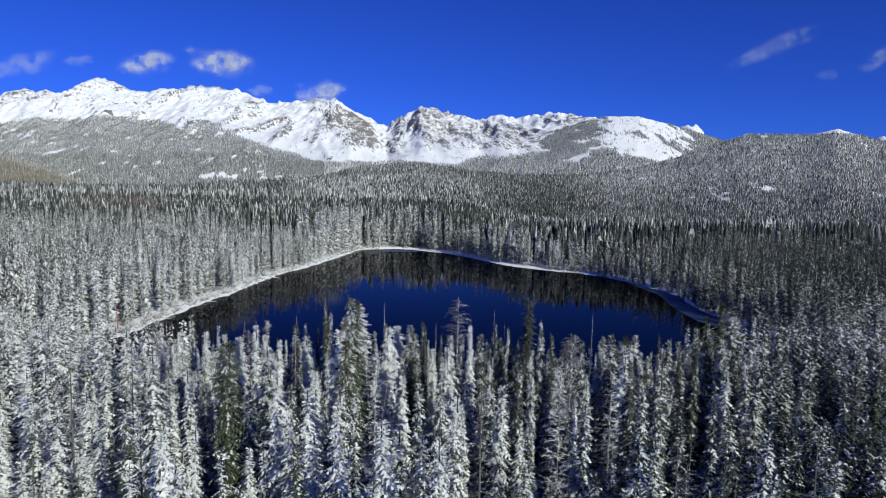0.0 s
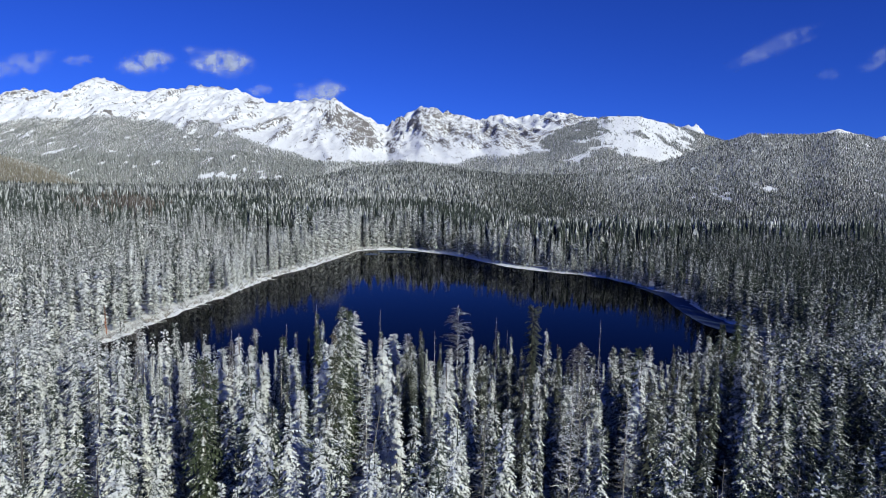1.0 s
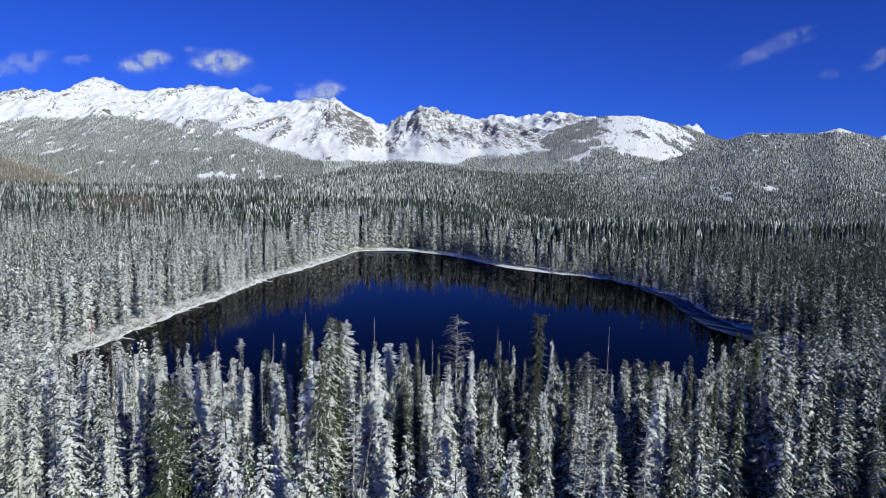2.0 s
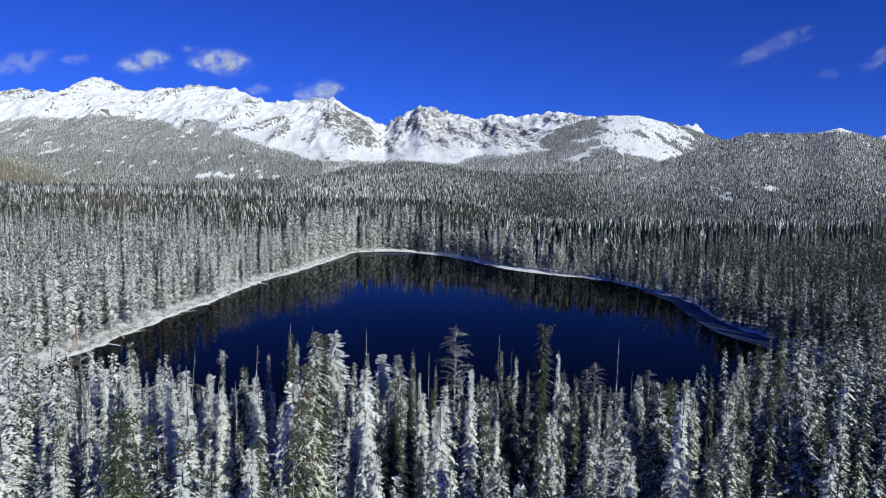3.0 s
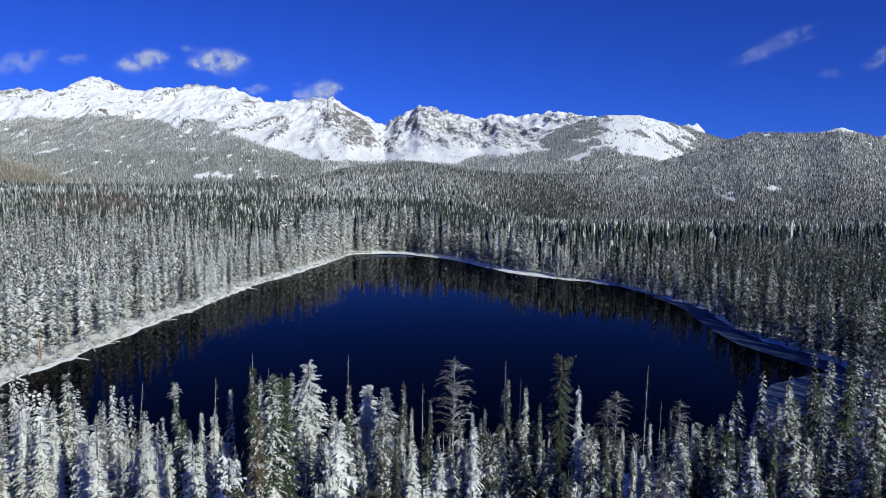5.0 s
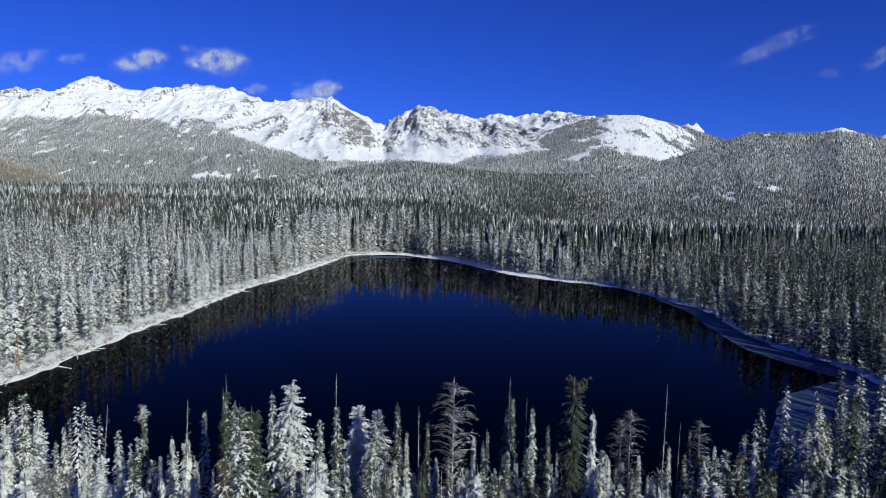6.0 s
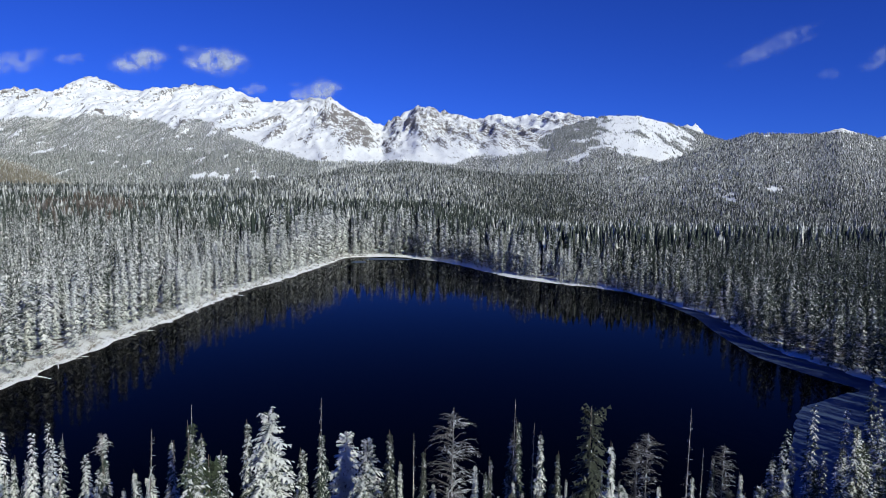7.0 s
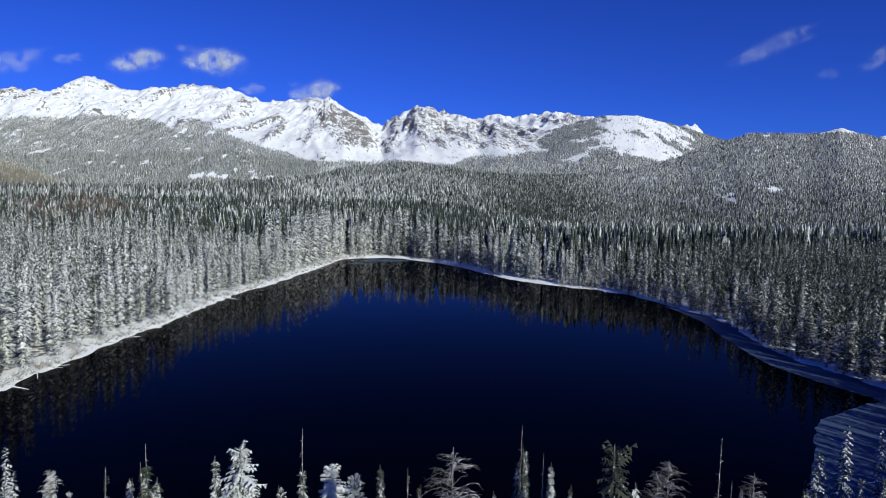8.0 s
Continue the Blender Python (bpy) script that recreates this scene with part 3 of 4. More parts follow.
POLE_AT = [(-22.6, 107.8, 31.8), (-13.3, 119.0, 28.7), (-3.1, 119.0, 25.0), (8.9, 128.0, 25.9), (10.8, 125.0, 24.1), (28.0, 121.8, 27.4),
           (32.5, 128.0, 20.1), (38.4, 126.0, 16.7)]
BROOM_AT = (-35.4, 116.0, 25.6)
LEANING_AT = [(-11.5, 86, 25, 8), (-41.5, 116.7, 25.2, 5), (-30.2, 114, 26.9, 3)]
WIDE_GREEN_AT = [(-6.0, 85.3, 27.5)]
BROWN_AT = [(-16.6, 90.0, 31.5), (-30, 84, 24)]
SET_AT = np.array([t[:2] for t in GREEN_AT + WIDE_GREEN_AT + SLIM_GREEN_AT + SNOWY_AT + NARROW_AT + BROAD_AT + THIN_AT + BARE_AT + POLE_AT + LEANING_AT + BROWN_AT + [FLAT_TOP_AT, BROOM_AT]])


def foot(x, y):
    return float(land(np.array([x]), np.array([y]))[0][0])


BANK = "spruces on the near bank"


def stand(places, kind, stems, crowns, fat, label, group, part_name="crown"):
    """The single trees of one kind, each with its stem and crown."""
    for k, (x, y, top) in enumerate(places):
        h = top - foot(x, y)
        plant(kind, [("trunk", stems[k % len(stems)]), (part_name, crowns[k % len(crowns)])], x, y, h, h * fat * random.uniform(0.9, 1.1), label, group)


stand(GREEN_AT, "spruce_tree", TRUNKS, GREENS, 0.95, "tall dark green spruce with little snow, above the lake shore", BANK)
stand(SLIM_GREEN_AT, "spruce_tree", TRUNKS, recoated(NARROW[3:5], M_GREEN), 1.0, "very slim green spruce with little snow near the shore", BANK)
stand(WIDE_GREEN_AT, "spruce_tree", TRUNKS, recoated(GREENS[2:3], M_SPARSE), 1.5, "broad dark green spruce with almost no snow", BANK)
stand([FLAT_TOP_AT], "spruce_tree", TRUNKS, [FLAT_TOP], 1.0, "tall dark spruce with a broken flat top and sparse snow", BANK)
stand(SNOWY_AT, "spruce_tree", TRUNKS, SPIRES, 0.95, "slender spruce laden with fresh snow near the lake shore", BANK)
stand(NARROW_AT, "spruce_tree", TRUNKS, NARROW, 0.95, "very narrow spruce spire laden with snow near the shore", BANK)
stand(BROAD_AT, "spruce_tree", TRUNKS, BROAD, 1.2, "broad bushy spruce thickly covered in snow near the shore", BANK)
stand(THIN_AT, "spruce_tree", TRUNKS, recoated(NARROW[:3], M_THIN), 0.9, "narrow grey-green spruce thinly dusted with snow", BANK)
stand(BARE_AT, "bare_tree", POLE, SPREADING, 1.0, "leafless grey tree with spreading frosted limbs among spruces", "bare trees on the near bank", "bare_crown")
stand(POLE_AT, "dead_tree", POLE, STUBS, 0.75, "thin dead grey snag with short broken twigs", "dead snags on the near bank", "bare_crown")
stand([BROOM_AT], "dead_tree", POLE, [BROOM], 0.85, "dead grey stem with a curled tangle of twigs on top", "dead snags on the near bank", "bare_crown")
stand(BROWN_AT, "spruce_tree", TRUNKS, [BROWNED], 0.85, "dying spruce with rusty brown needles and some snow", BANK)
for k, (x, y, top, tilt) in enumerate(LEANING_AT):
    h = top - foot(x, y)
    plant("dead_tree", [("trunk", POLE[k % 3]), ("bare_crown", STUBS[k % 3])], x, y, h, h * 0.9, "leaning dead grey snag propped among spruces", "dead snags on the near bank", turn=0, lean=(0, tilt))


def scatter(step, x0, x1, y0, y1, seed):
    g = np.random.default_rng(seed)
    xs, ys = np.meshgrid(np.arange(x0, x1, step), np.arange(y0, y1, step))
    xs = xs.ravel() + g.uniform(-0.48, 0.48, xs.size) * step
    ys = ys.ravel() + g.uniform(-0.48, 0.48, ys.size) * step
    return xs, ys, g


def keep(mask, *arrays):
    return [a[mask] for a in arrays]


def snowiness(x, y):
    """How much snow the trees hold: thick west of the lake, thin along the western crest, and thin to the east, partly
    in place of dimmer light.
    """
    u = x / np.maximum(y, 60.0)
    v = 0.85 - 0.6 * smooth(u, -0.35, 0.4) * (1 - 0.75 * smooth(y + 400 * (fbm(x / 70, y / 70, 3, 62) - 0.5), 400, 1500))
    v -= 0.42 * smooth(y, 620, 900) * (1 - smooth(y, 1300, 1500)) * (1 - smooth(np.abs(u - 0.02), 0.1, 0.25))
    v -= 0.8 * smooth(-u, 0.12, 0.3) * smooth(y, 640, 950) * (1 - smooth(y, 1750, 2000))
    v -= 0.2 * smooth(u, 0.1, 0.25) * smooth(y, 1300, 1600)
    v -= 0.52 * smooth(y, 1250, 1600) * (1 - smooth(y, 2150, 2300)) * (1 - smooth(np.abs(u), 0.14, 0.28))
    v -= 0.6 * smooth(u, 0.0, 0.2) * smooth(y, 760, 1000) * (1 - smooth(y, 1150, 2200))
    v += 0.7 * smooth(u, 0.0, 0.2) * smooth(y, 340, 500) * (1 - smooth(y, 740, 760))
    v -= 0.16 * smooth(x, 50, 120) * smooth(y, 90, 180) * (1 - smooth(y, 400, 470))
    return v + 0.5 * (fbm(x / 28, y / 28, 3, 61) - 0.5)


def grow(name, shapes, x, y, z, high, wide, g, material, label):
    """Many trees in one joined mesh of kind stuff, each a turned and scaled copy of one of the shapes."""
    V, F, R, H, base = [], [], [], [], 0
    pick = g.integers(0, len(shapes), len(x))
    for s, (v, f) in enumerate(shapes):
        m = pick == s
        n = int(m.sum())
        if not n:
            continue
        a = g.uniform(0, 6.283, n)
        c, sn = np.cos(a)[:, None], np.sin(a)[:, None]
        w, h = wide[m][:, None], high[m][:, None]
        H.append(np.tile(v[:, 3], n))
        X = x[m][:, None] + w * (v[None, :, 0] * c - v[None, :, 1] * sn)
        Y = y[m][:, None] + w * (v[None, :, 0] * sn + v[None, :, 1] * c)
        Z = z[m][:, None] + h * v[None, :, 2]
        V.append(np.stack([X, Y, Z], -1).reshape(-1, 3))
        F.append((f[None] + (np.arange(n) * len(v))[:, None, None] + base).reshape(-1, 3))
        R.append(np.repeat(0.55 * g.random(n) + 0.6 * snowiness(x[m], y[m]) - 0.1, len(v)))
        base += n * len(v)
    ob = link_mesh(name, np.concatenate(V), np.concatenate(F), material, tree_random=np.concatenate(R), snow_hold=np.concatenate(H))
    return tagged(ob, label, "woods", kind="stuff")


# near bank: single trees where the flight passes nearest, the rest joined
x, y, g = scatter(3.9, -130, 135, 36, 176, 11)
d = off_shore(x, y)
m = (d > 2.0) & (np.abs(x) < 0.78 * y + 14) & (g.random(len(x)) > 0.12)
for a, b in SET_AT:
    m &= (x - a) ** 2 + (y - b) ** 2 > 2.2**2
for a, b, _ in GREEN_AT[:1] + [(-26.3, 69.5, 33.5), FLAT_TOP_AT]:
    m &= (np.abs(x - a * y / b) > 3.0) | (y > b) | (y < b - 11)
for a, b, _ in WIDE_GREEN_AT:
    m &= (np.abs(x - a) > 4.0) | (y > b + 2) | (y < b - 12)
x, y, d = keep(m, x, y, d)
z, _ = land(x, y)
tall = (16.5 + 7.5 * np.maximum(smooth(d, 4, 42), smooth(x, 48, 66))) * g.uniform(0.55 + 0.25 * smooth(x, 48, 66), 1.0) ** 0.8
# towards the water the wood is lower, so that the lake shows between the single trees
low = 50.5 - (0.442 - 0.026 * smooth(x, -2, 6) + 0.075 * g.random(len(x))) * (y - 47) - z
tall = np.where((np.abs(x) < 46) & (y > 60), np.minimum(tall, low), tall)
x, y, z, d, tall = keep(tall > 3.5, x, y, z, d, tall)
order = np.argsort((x * 0.8) ** 2 + np.where(y < 100, (y - 100) * 1.0, (y - 100) * 0.9) ** 2)
single, rest = order[:290], order[290:]
for k, i in enumerate(single):
    h = float(tall[i])
    r = g.random()
    if r < 0.07:
        plant("dead_tree", [("trunk", POLE[k % 3]), ("bare_crown", STUBS[k % 3])], x[i], y[i], h * 1.0, h * 0.8, "thin dead grey snag with short broken twigs", "dead snags on the near bank", lean=(g.uniform(-3, 3), g.uniform(-4, 4)))
    elif r < 0.13:
        plant("bare_tree", [("trunk", POLE[k % 3]), ("bare_crown", (BARE + SPREADING)[k % 6])], x[i], y[i], h, h * 0.9, "leafless grey tree with frosted twigs among spruces", "bare trees on the near bank")
    elif r < 0.20:
        plant("spruce_tree", [("trunk", TRUNKS[k % 3]), ("crown", GREENS[k % 4])], x[i], y[i], h, h * 0.85, "dark green spruce with little snow among white ones", "spruces on the near bank")
    else:
        # thinly snowed crowns to the east, partly to put shade into their colour
        crowns = SPIRES + NARROW[:4] if snowiness(x[i : i + 1], y[i : i + 1])[0] + 0.55 * (g.random() - 0.5) > 0.42 + 0.15 * smooth(x[i], 20, 40) else THIN
        plant("spruce_tree", [("trunk", TRUNKS[k % 3]), ("crown", crowns[k % 12])], x[i], y[i], h, h * g.uniform(0.85, 1.2), "slender spruce laden with fresh snow on the near bank", "spruces on the near bank")

g1 = np.random.default_rng(21)
MID = [bough_crown(g1, 104, g1.uniform(0.066, 0.086), g1.uniform(0.13, 0.3), 2, wide=0.6, least=0.02) for _ in range(6)]
LOW = [bough_crown(g1, 62, g1.uniform(0.07, 0.09), g1.uniform(0.14, 0.3), 2, wide=0.75, least=0.028) for _ in range(6)]


def skirts(gr, tiers, sides, radius):
    """A far spire: stacked ragged skirts of foliage."""
    v, f = [], []
    for t in range(tiers):
        h0 = t / tiers * 0.93 + 0.03
        top = min(1.0, h0 + 1.7 / tiers)
        rad = radius * (1 - math.exp(-(1 - h0) / 0.3))
        i0, a0 = len(v), gr.uniform(0, 6.28)
        for k in range(sides):
            a = a0 + 6.283 * k / sides
            r = rad * gr.uniform(0.65, 1.25)
            v.append((r * math.cos(a), r * math.sin(a), h0 + gr.uniform(-0.4, 0.3) / tiers, gr.uniform(-0.1, 0.7)))
        v.append((0, 0, top, gr.uniform(0.5, 1.0)))
        f += [(i0 + k, i0 + (k + 1) % sides, i0 + sides) for k in range(sides)]
    return np.array(v), np.array(f)


SPRAYS = [bough_crown(g1, 64, g1.uniform(0.075, 0.095), g1.uniform(0.4, 0.7), 1, wide=0.5, least=0.014, hang=1.5) for _ in range(8)]
TIERS = [skirts(g1, 5, 4, g1.uniform(0.075, 0.1)) for _ in range(8)]
CONES = [skirts(g1, 3, 3, g1.uniform(0.09, 0.12)) for _ in range(5)]
SPIKES = [skirts(g1, 1, 3, g1.uniform(0.1, 0.14)) for _ in range(4)]

FINE = [bough_crown(g1, 270, g1.uniform(0.062, 0.08), g1.uniform(0.14, 0.32), 3, wide=0.34, least=0.01) for _ in range(5)]
TWIGGY = []
for _ in range(3):
    v, f = unit_branches(g1, 90, 0.11, 0.2, 0.99, 5, 0.0013, 0.0)
    stem, sides = unit_trunk(g1, 5, 0.007, 0.001, 0.003)
    TWIGGY.append((np.c_[np.r_[v, stem], np.zeros(len(v) + len(stem))], np.r_[f, sides + len(v)]))
close = rest[y[rest] < 92]
beyond = rest[y[rest] >= 92]
fat = g.uniform(0.85, 1.25, len(close))
lot = g.random(len(close))
for pick, shapes, name, mat, label in ((lot < 0.72, FINE, "near_slope_woods", M_WOODS, "dense snow-laden spruce woods on the near slope"),
                                       ((lot >= 0.72) & (lot < 0.9), FINE, "green_slope_woods", M_GREENWOOD, "green spruces with little snow on the near slope"),
                                       (lot >= 0.9, TWIGGY, "bare_slope_woods", M_TWIG, "bare grey trees among spruces on the near slope")):
    i = close[pick]
    grow(name, shapes, x[i], y[i], z[i] - 0.2, tall[i], tall[i] * fat[pick], g, mat, label)
grow("near_bank_woods", MID, x[beyond], y[beyond], z[beyond] - 0.2, tall[beyond], tall[beyond] * g.uniform(0.75, 1.0, len(beyond)), g, M_WOODS, "dense snow-laden spruce woods on the near bank")


def view_side(x, y, wide=0.80, pad=15):
    return np.abs(x) < wide * np.maximum(y, 0) + pad


# younger spruces between the tall ones by the water
x, y, g = scatter(4.1, -70, 72, 90, 143, 18)
d = off_shore(x, y)
m = (d > 1.2) & (g.random(len(x)) < 0.62)
x, y, d = keep(m, x, y, d)
z, _ = land(x, y)
tall = np.minimum(g.uniform(6, 14, len(x)), np.where(np.abs(x) < 46, 50.5 - 0.475 * (y - 47) - z, 99))
x, y, z, tall = keep(tall > 2.5, x, y, z, tall)
grow("young_spruces", MID, x, y, z - 0.2, tall, tall * 1.15, g, M_WOODS, "young snowy spruces filling gaps on the near bank")

# a ragged edge of young trees where the eastern woods meet the shore ice
x, y, g = scatter(2.4, 60, 150, 165, 400, 28)
d = off_shore(x, y)
m = (d > 0.3) & (d < 5.5) & (g.random(len(x)) < 0.8)
x, y, d = keep(m, x, y, d)
z, _ = land(x, y)
tall = g.uniform(2.0, 5.0, len(x)) + 1.6 * d
grow("shore_spruces", LOW, x, y, z - 0.2, tall, tall * 1.5, g, M_WOODS, "small snowy spruces and brush along the east shore")

# woods round the lake
x, y, g = scatter(4.45, -330, 330, 140, 420, 12)
d = off_shore(x, y)
clear = np.where(x < -60, 1.5, np.where(y > 330, 2.6, 0.5))
m = (d > clear) & view_side(x, y) & ~((y < 177) & (np.abs(x) < 134)) & (g.random(len(x)) > 0.1 + 0.22 * ((x > 60) & (d < 20)))
x, y, d = keep(m, x, y, d)
z, _ = land(x, y)
tall = (24 + 4 * smooth(-x, 50, 80) + 2 * smooth(y, 330, 450)) * g.uniform(0.52, 1.05, len(x)) ** 0.7 * (0.82 + 0.18 * np.maximum(smooth(d, 3, 14), smooth(x, 100, 110)))
near = d < 17
for sel, shapes, name, mat in ((near, MID, "lakeside_woods", M_WOODS), (~near, SPRAYS, "lake_basin_woods", M_BASIN)):
    grow(name, shapes, x[sel], y[sel], z[sel] - 0.2, tall[sel], tall[sel] * g.uniform(0.85, 1.15, sel.sum()), g, mat, "dense snow-laden spruces along the lake shore")

x, y, g = scatter(4.5, -640, 640, 420, 760, 13)
d = off_shore(x, y)
m = (d > 2.6) & view_side(x, y) & (g.random(len(x)) > 0.08)
x, y, d = keep(m, x, y, d)
z, _ = land(x, y)
tall = (26 + 8 * smooth(-x, -20, 20) * smooth(40 - d, 0, 15)) * g.uniform(0.5, 1.12, len(x)) ** 0.8
near = d < 22
grow("far_shore_woods", LOW, x[near], y[near], z[near] - 0.2, tall[near], tall[near], g, M_WOODS, "snow-laden spruces along the far shore")
rusty = ~near & (np.abs(x / y + 0.53) < 0.07 + 0.1 * (fbm(x / 60, y / 60, 2, 65) - 0.5)) & (fbm(x / 25, y / 25, 2, 66) > 0.47) & (y > 440)
for sel, name, mat, label in ((~near & ~rusty, "far_basin_woods", M_BASIN, "dense snowy spruce forest beyond the lake"),
                              (rusty, "dying_woods", M_RUSTY, "reddish brown dying spruces in the western forest")):
    grow(name, TIERS, x[sel], y[sel], z[sel] - 0.2, tall[sel], tall[sel] * 1.1, g, mat, label)

x, y, g = scatter(5.2, -1050, 1050, 760, 1350, 14)
m = view_side(x, y) & ((x / y < 0.2) | (g.random(len(x)) < 0.85))
x, y = keep(m, x, y)
z, al = land(x, y)
tall = (22 + 5 * smooth(-x / y, 0.2, 0.35) - 8.5 * smooth(x / y, 0.12, 0.3)) * g.uniform(0.4, 1.12, len(x)) ** 0.75
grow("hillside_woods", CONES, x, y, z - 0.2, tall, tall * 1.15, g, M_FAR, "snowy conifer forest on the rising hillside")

x, y, g = scatter(6.0, -2000, 2000, 1350, 2700, 15)
m = view_side(x, y)
x, y = keep(m, x, y)
z, al = land(x, y)
m = (al < 0.5)
x, y, z = keep(m, x, y, z)
tall = (13.5 - 2.5 * smooth(x / y, 0.1, 0.3)) * g.uniform(0.45, 1.2, len(x)) ** 0.75
aspen = (x / y < -0.56 + 0.06 * (fbm(x / 120, y / 120, 3, 19) - 0.5)) & (y > 1500) & (y < 2250)
ridge_side = ~aspen & (x / y < -0.2) & (y > 2150)
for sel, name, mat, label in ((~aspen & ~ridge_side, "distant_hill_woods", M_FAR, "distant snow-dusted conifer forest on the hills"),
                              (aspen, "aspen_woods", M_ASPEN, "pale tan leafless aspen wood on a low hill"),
                              (ridge_side, "valley_woods", M_MOUNT, "frosted conifer forest across the valley, paled as by haze")):
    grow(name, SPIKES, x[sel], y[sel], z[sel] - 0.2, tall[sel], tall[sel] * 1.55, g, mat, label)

x, y, g = scatter(7.0, -2900, 2700, 2700, 3900, 16)
m = view_side(x, y)
x, y = keep(m, x, y)
z, al = land(x, y)
m = (al + g.uniform(-0.25, 0.25, len(al)) < 0.5) | ((g.random(len(al)) < 0.1 * smooth(fbm(x / 45, y / 70, 3, 43), 0.42, 0.62)) & (y < 3420) & (x / y > 0.2) & (x / y < 0.42))
x, y, z = keep(m, x, y, z)
tall = 10.5 * g.uniform(0.5, 1.2, len(x)) ** 0.75
grow("mountain_woods", SPIKES, x, y, z - 0.2, tall, tall * 1.5, g, M_MOUNT, "far conifer forest climbing the snowy mountains")

# woods to the east of the view, which shade the ice and the near slope
x, y, g = scatter(5.0, 40, 260, 75, 330, 29)
m = ~view_side(x, y) & ~((y < 177) & (np.abs(x) < 0.78 * y + 14)) & (off_shore(x, y) > 1)
x, y = keep(m, x, y)
z, _ = land(x, y)
tall = 27 * g.uniform(0.6, 1.0, len(x))
grow("east_woods", SPRAYS, x, y, z - 0.2, tall, tall * 1.1, g, M_BASIN, "dense snowy spruce forest east of the lake")

# woods behind and below the flight
x, y, g = scatter(6.0, -150, 150, -90, 36, 17)
z, _ = land(x, y)
tall = 21 * g.uniform(0.55, 1.0, len(x))
under = (np.abs(x) < 55) & (y > -40)
grow("woods_below", LOW, x[under], y[under], z[under] - 0.2, tall[under], tall[under] * 1.1, g, M_WOODS, "snowy spruce forest under the flight")
grow("woods_behind", TIERS, x[~under], y[~under], z[~under] - 0.2, tall[~under], tall[~under] * 1.2, g, M_BASIN, "snowy spruce forest behind the near bank")


# ---- along the waterline ----
SHRUBS = [unit_branches(np.random.default_rng(70 + k), 26, 0.9, 0.02, 0.25, 2, 0.02, 0.85) for k in range(4)]
SHRUB_MESHES = [part_mesh("willow_shrub", vf, M_SHRUB) for vf in SHRUBS]
SHRUB_FROST = [part_mesh("willow_shrub", vf, M_FROST) for vf in SHRUBS]
g = np.random.default_rng(71)
along = SHORELINE[(SHORELINE[:, 0] < -55) & (SHORELINE[:, 1] > 160)]
count = 0
for a, b in zip(along[:-1], along[1:]):
    for _ in range(10):
        t = g.random()
        x, y = a + (b - a) * t + g.normal(0, 0.3, 2)
        x -= abs(g.normal(1.6, 1.2))
        if g.random() < 0.2 or off_shore(np.array([x]), np.array([y]))[0] < 0.4:
            continue
        h = g.uniform(0.8, 2.6)
        ob = new("willow_shrub", (SHRUB_MESHES if g.random() < 0.25 else SHRUB_FROST)[count % 4])
        ob.matrix_basis = pose(x, y, foot(x, y) - 0.1, 0, 0, g.uniform(0, 360)) @ Matrix.Diagonal((h, h, h, 1))
        tagged(ob, "bare brown willow shrub dusted with snow on the bank", "shrub", "shrubs along the west shore")
        count += 1


def unit_log(gr):
    v, f = [], []
    rings = np.linspace(0, 1, 7)
    bend = gr.normal(0, 0.02, (7, 2)).cumsum(0) * 0.4
    for i, t in enumerate(rings):
        rad = 0.028 * (1 - 0.6 * t) * gr.uniform(0.9, 1.1)
        for k in range(7):
            a = 6.283 * k / 7
            v.append((t, rad * math.cos(a) + bend[i, 0], rad * math.sin(a) + bend[i, 1] * 0.3))
    for i in range(6):
        for k in range(7):
            a, b = i * 7 + k, i * 7 + (k + 1) % 7
            f += [(a, b, b + 7), (a, b + 7, a + 7)]
    for base, tip in ((0, 0), (42, 1)):
        f += [(base, base + k, base + k + 1) if not tip else (base, base + k + 1, base + k) for k in range(1, 6)]
    return np.array(v), np.array(f)


LOGS = [part_mesh("fallen_log", unit_log(np.random.default_rng(80 + k)), M_LOG) for k in range(4)]
for k, (x, y, long, turn) in enumerate([(-109, 212, 8, -18), (-107.5, 222, 5, -58), (-104.5, 262, 5, 35), (-101, 300, 6, -52),
                                         (-98.5, 338, 7, -20), (-92, 372, 5, 48), (-110, 192, 5, -35)]):
    ob = new("fallen_log", LOGS[k % 4])
    ob.matrix_basis = pose(x, y, 0.1, 0, 1.0, turn) @ Matrix.Diagonal((long, long * 1.3, long * 1.3, 1))
    tagged(ob, "snow-covered fallen log reaching from the bank into water", "log", "fallen logs on the shore")

g = np.random.default_rng(83)
for a, b in zip(along[:-1:2], along[1::2]):
    for _ in range(int(g.integers(0, 3))):
        x, y = a + (b - a) * g.random()
        x -= g.uniform(0.0, 2.4)
        long = g.uniform(1.5, 5.5)
        ob = new("fallen_log", LOGS[int(g.integers(0, 4))])
        ob.matrix_basis = pose(x, y, max(foot(x, y), 0) + 0.12, 0, g.uniform(0, 3), g.uniform(-110, 70)) @ Matrix.Diagonal((long, long * 1.3, long * 1.3, 1))
        tagged(ob, "short snowy driftwood log lying on the bank", "log", "fallen logs on the shore")

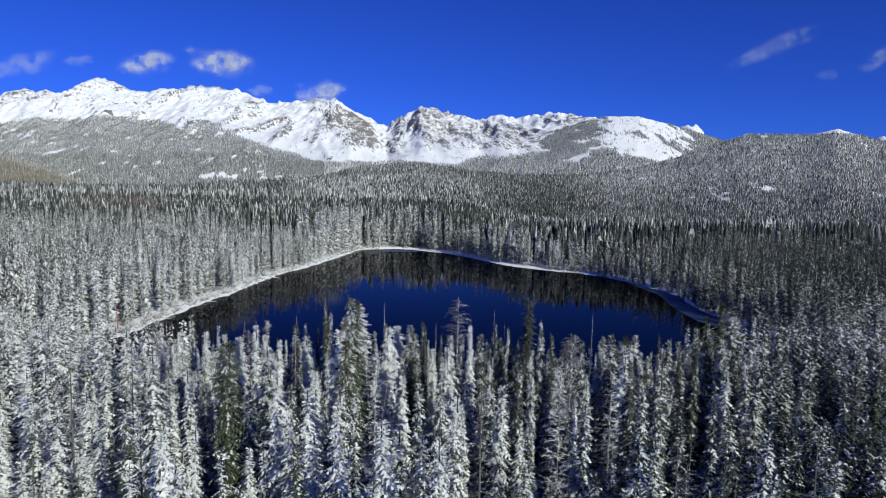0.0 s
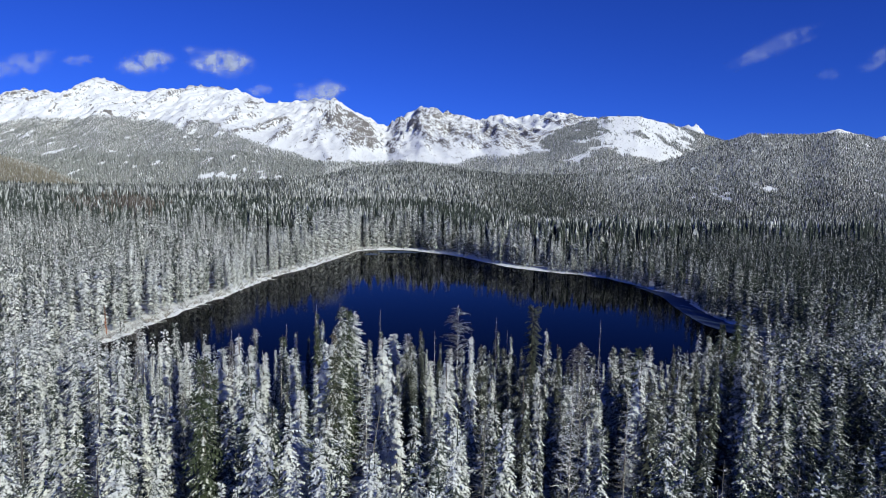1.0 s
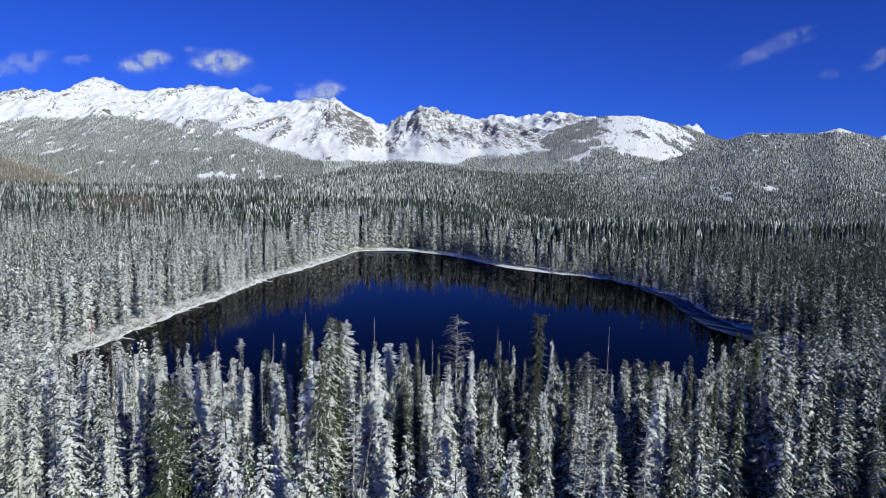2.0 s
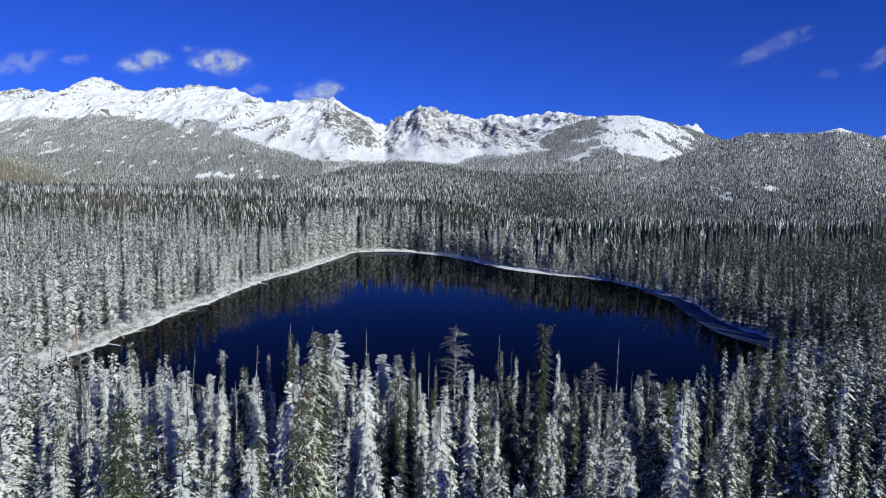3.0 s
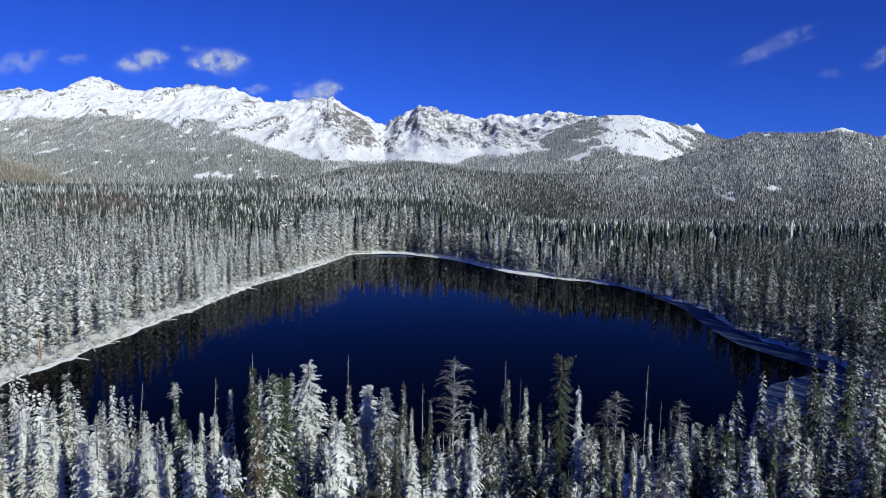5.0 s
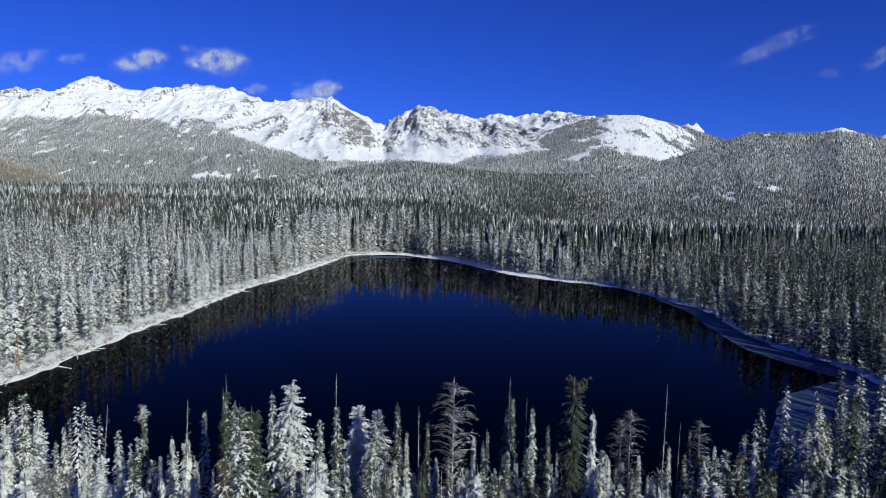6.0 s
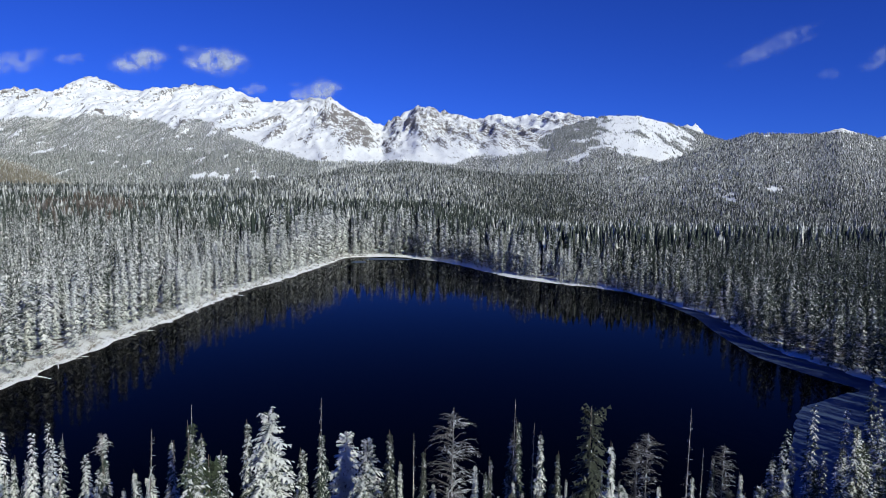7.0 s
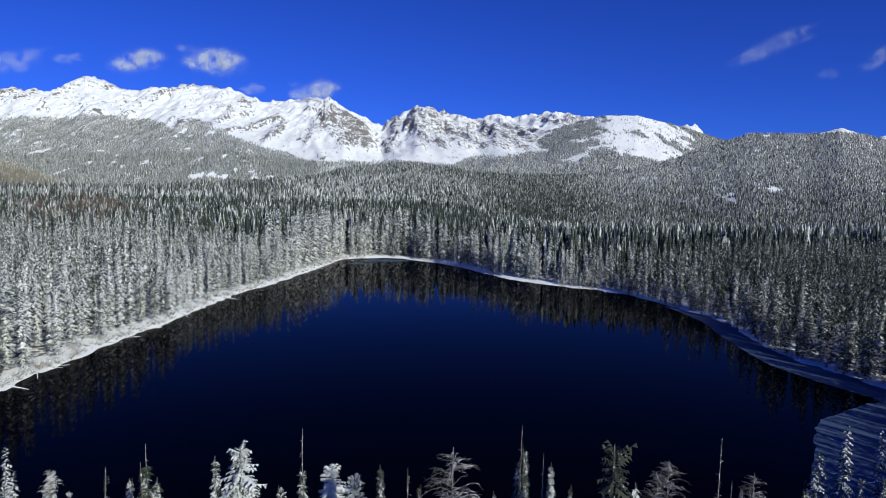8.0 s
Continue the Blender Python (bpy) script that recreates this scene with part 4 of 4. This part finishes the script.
gr = np.random.default_rng(91)
RUST = part_mesh("crown", bough_crown(gr, 60, 0.08, 0.2, 2, bottom=0.12), M_RED)
RUST_TRUNK = part_mesh("trunk", unit_trunk(gr, 6, 0.022, 0.003), M_RED)
plant("dead_spruce_tree", [("trunk", RUST_TRUNK), ("crown", RUST)], -110.5, 202, 10.5, 9, "rust-red dead spruce leaning at the water's edge", "", lean=(0, 7))


# ---- clouds ----
def build_cloud(px, pz, wide, high, strength, seed, tilt=0.0, far=4050):
    g = np.random.default_rng(seed)
    nx, nz, layers = 44, 22, 2
    lobes = [(0, 0, 0.22, 0.2, 1.0), (0.16, 0.05, 0.13, 0.14, 0.8), (-0.17, -0.04, 0.15, 0.11, 0.75)]
    lobes += [(g.uniform(-0.36, 0.36), g.uniform(-0.22, 0.22), g.uniform(0.06, 0.12), g.uniform(0.04, 0.09), g.uniform(0.3, 0.6)) for _ in range(6)]
    V, F, D = [], [], []
    for k in range(layers):
        i0 = len(V)
        for j in range(nz + 1):
            for i in range(nx + 1):
                u, w = i / nx - 0.5, j / nz - 0.5
                V.append((u * wide * 1.5, k * 40 - 60 * (u * u + w * w), w * high * 1.7))
                d = sum(m * math.exp(-(((u - a) / sx) ** 2) - ((w - b) / sz) ** 2) for a, b, sx, sz, m in lobes)
                D.append(min(1.0, d) * smooth(0.5 - max(abs(u), abs(w)), 0.0, 0.12))
        for j in range(nz):
            for i in range(nx):
                a = i0 + j * (nx + 1) + i
                F += [(a, a + 1, a + nx + 2), (a, a + nx + 2, a + nx + 1)]
    ob = link_mesh("cloud", np.array(V), np.array(F), M_CLOUD, smooth_faces=True, cloud_mass=D, cloud_strength=np.full(len(V), strength))
    ob.matrix_basis = pose(px, far, pz, 0, -tilt, 0)
    return tagged(ob, "small thin white cloud drifting over the mountains", "cloud", "small clouds over the range")


for k, (cx, cz, cw, ch, cs, ct) in enumerate([(-2826, 801, 520, 150, 0.06, 8), (-2424, 834, 170, 80, 0.06, 0), (-1977, 833, 330, 170, 0.15, 10), (-1467, 837, 400, 190, 0.19, -4),
                                              (-823, 668, 300, 170, 0.15, 8), (-1225, 671, 160, 80, 0.07, 0), (2091, 1018, 560, 150, 0.034, 24), (2790, 969, 260, 130, 0.035, 25), (2485, 856, 140, 90, 0.015, 0)]):
    build_cloud(cx, cz, cw, ch, cs, 60 + k, ct)
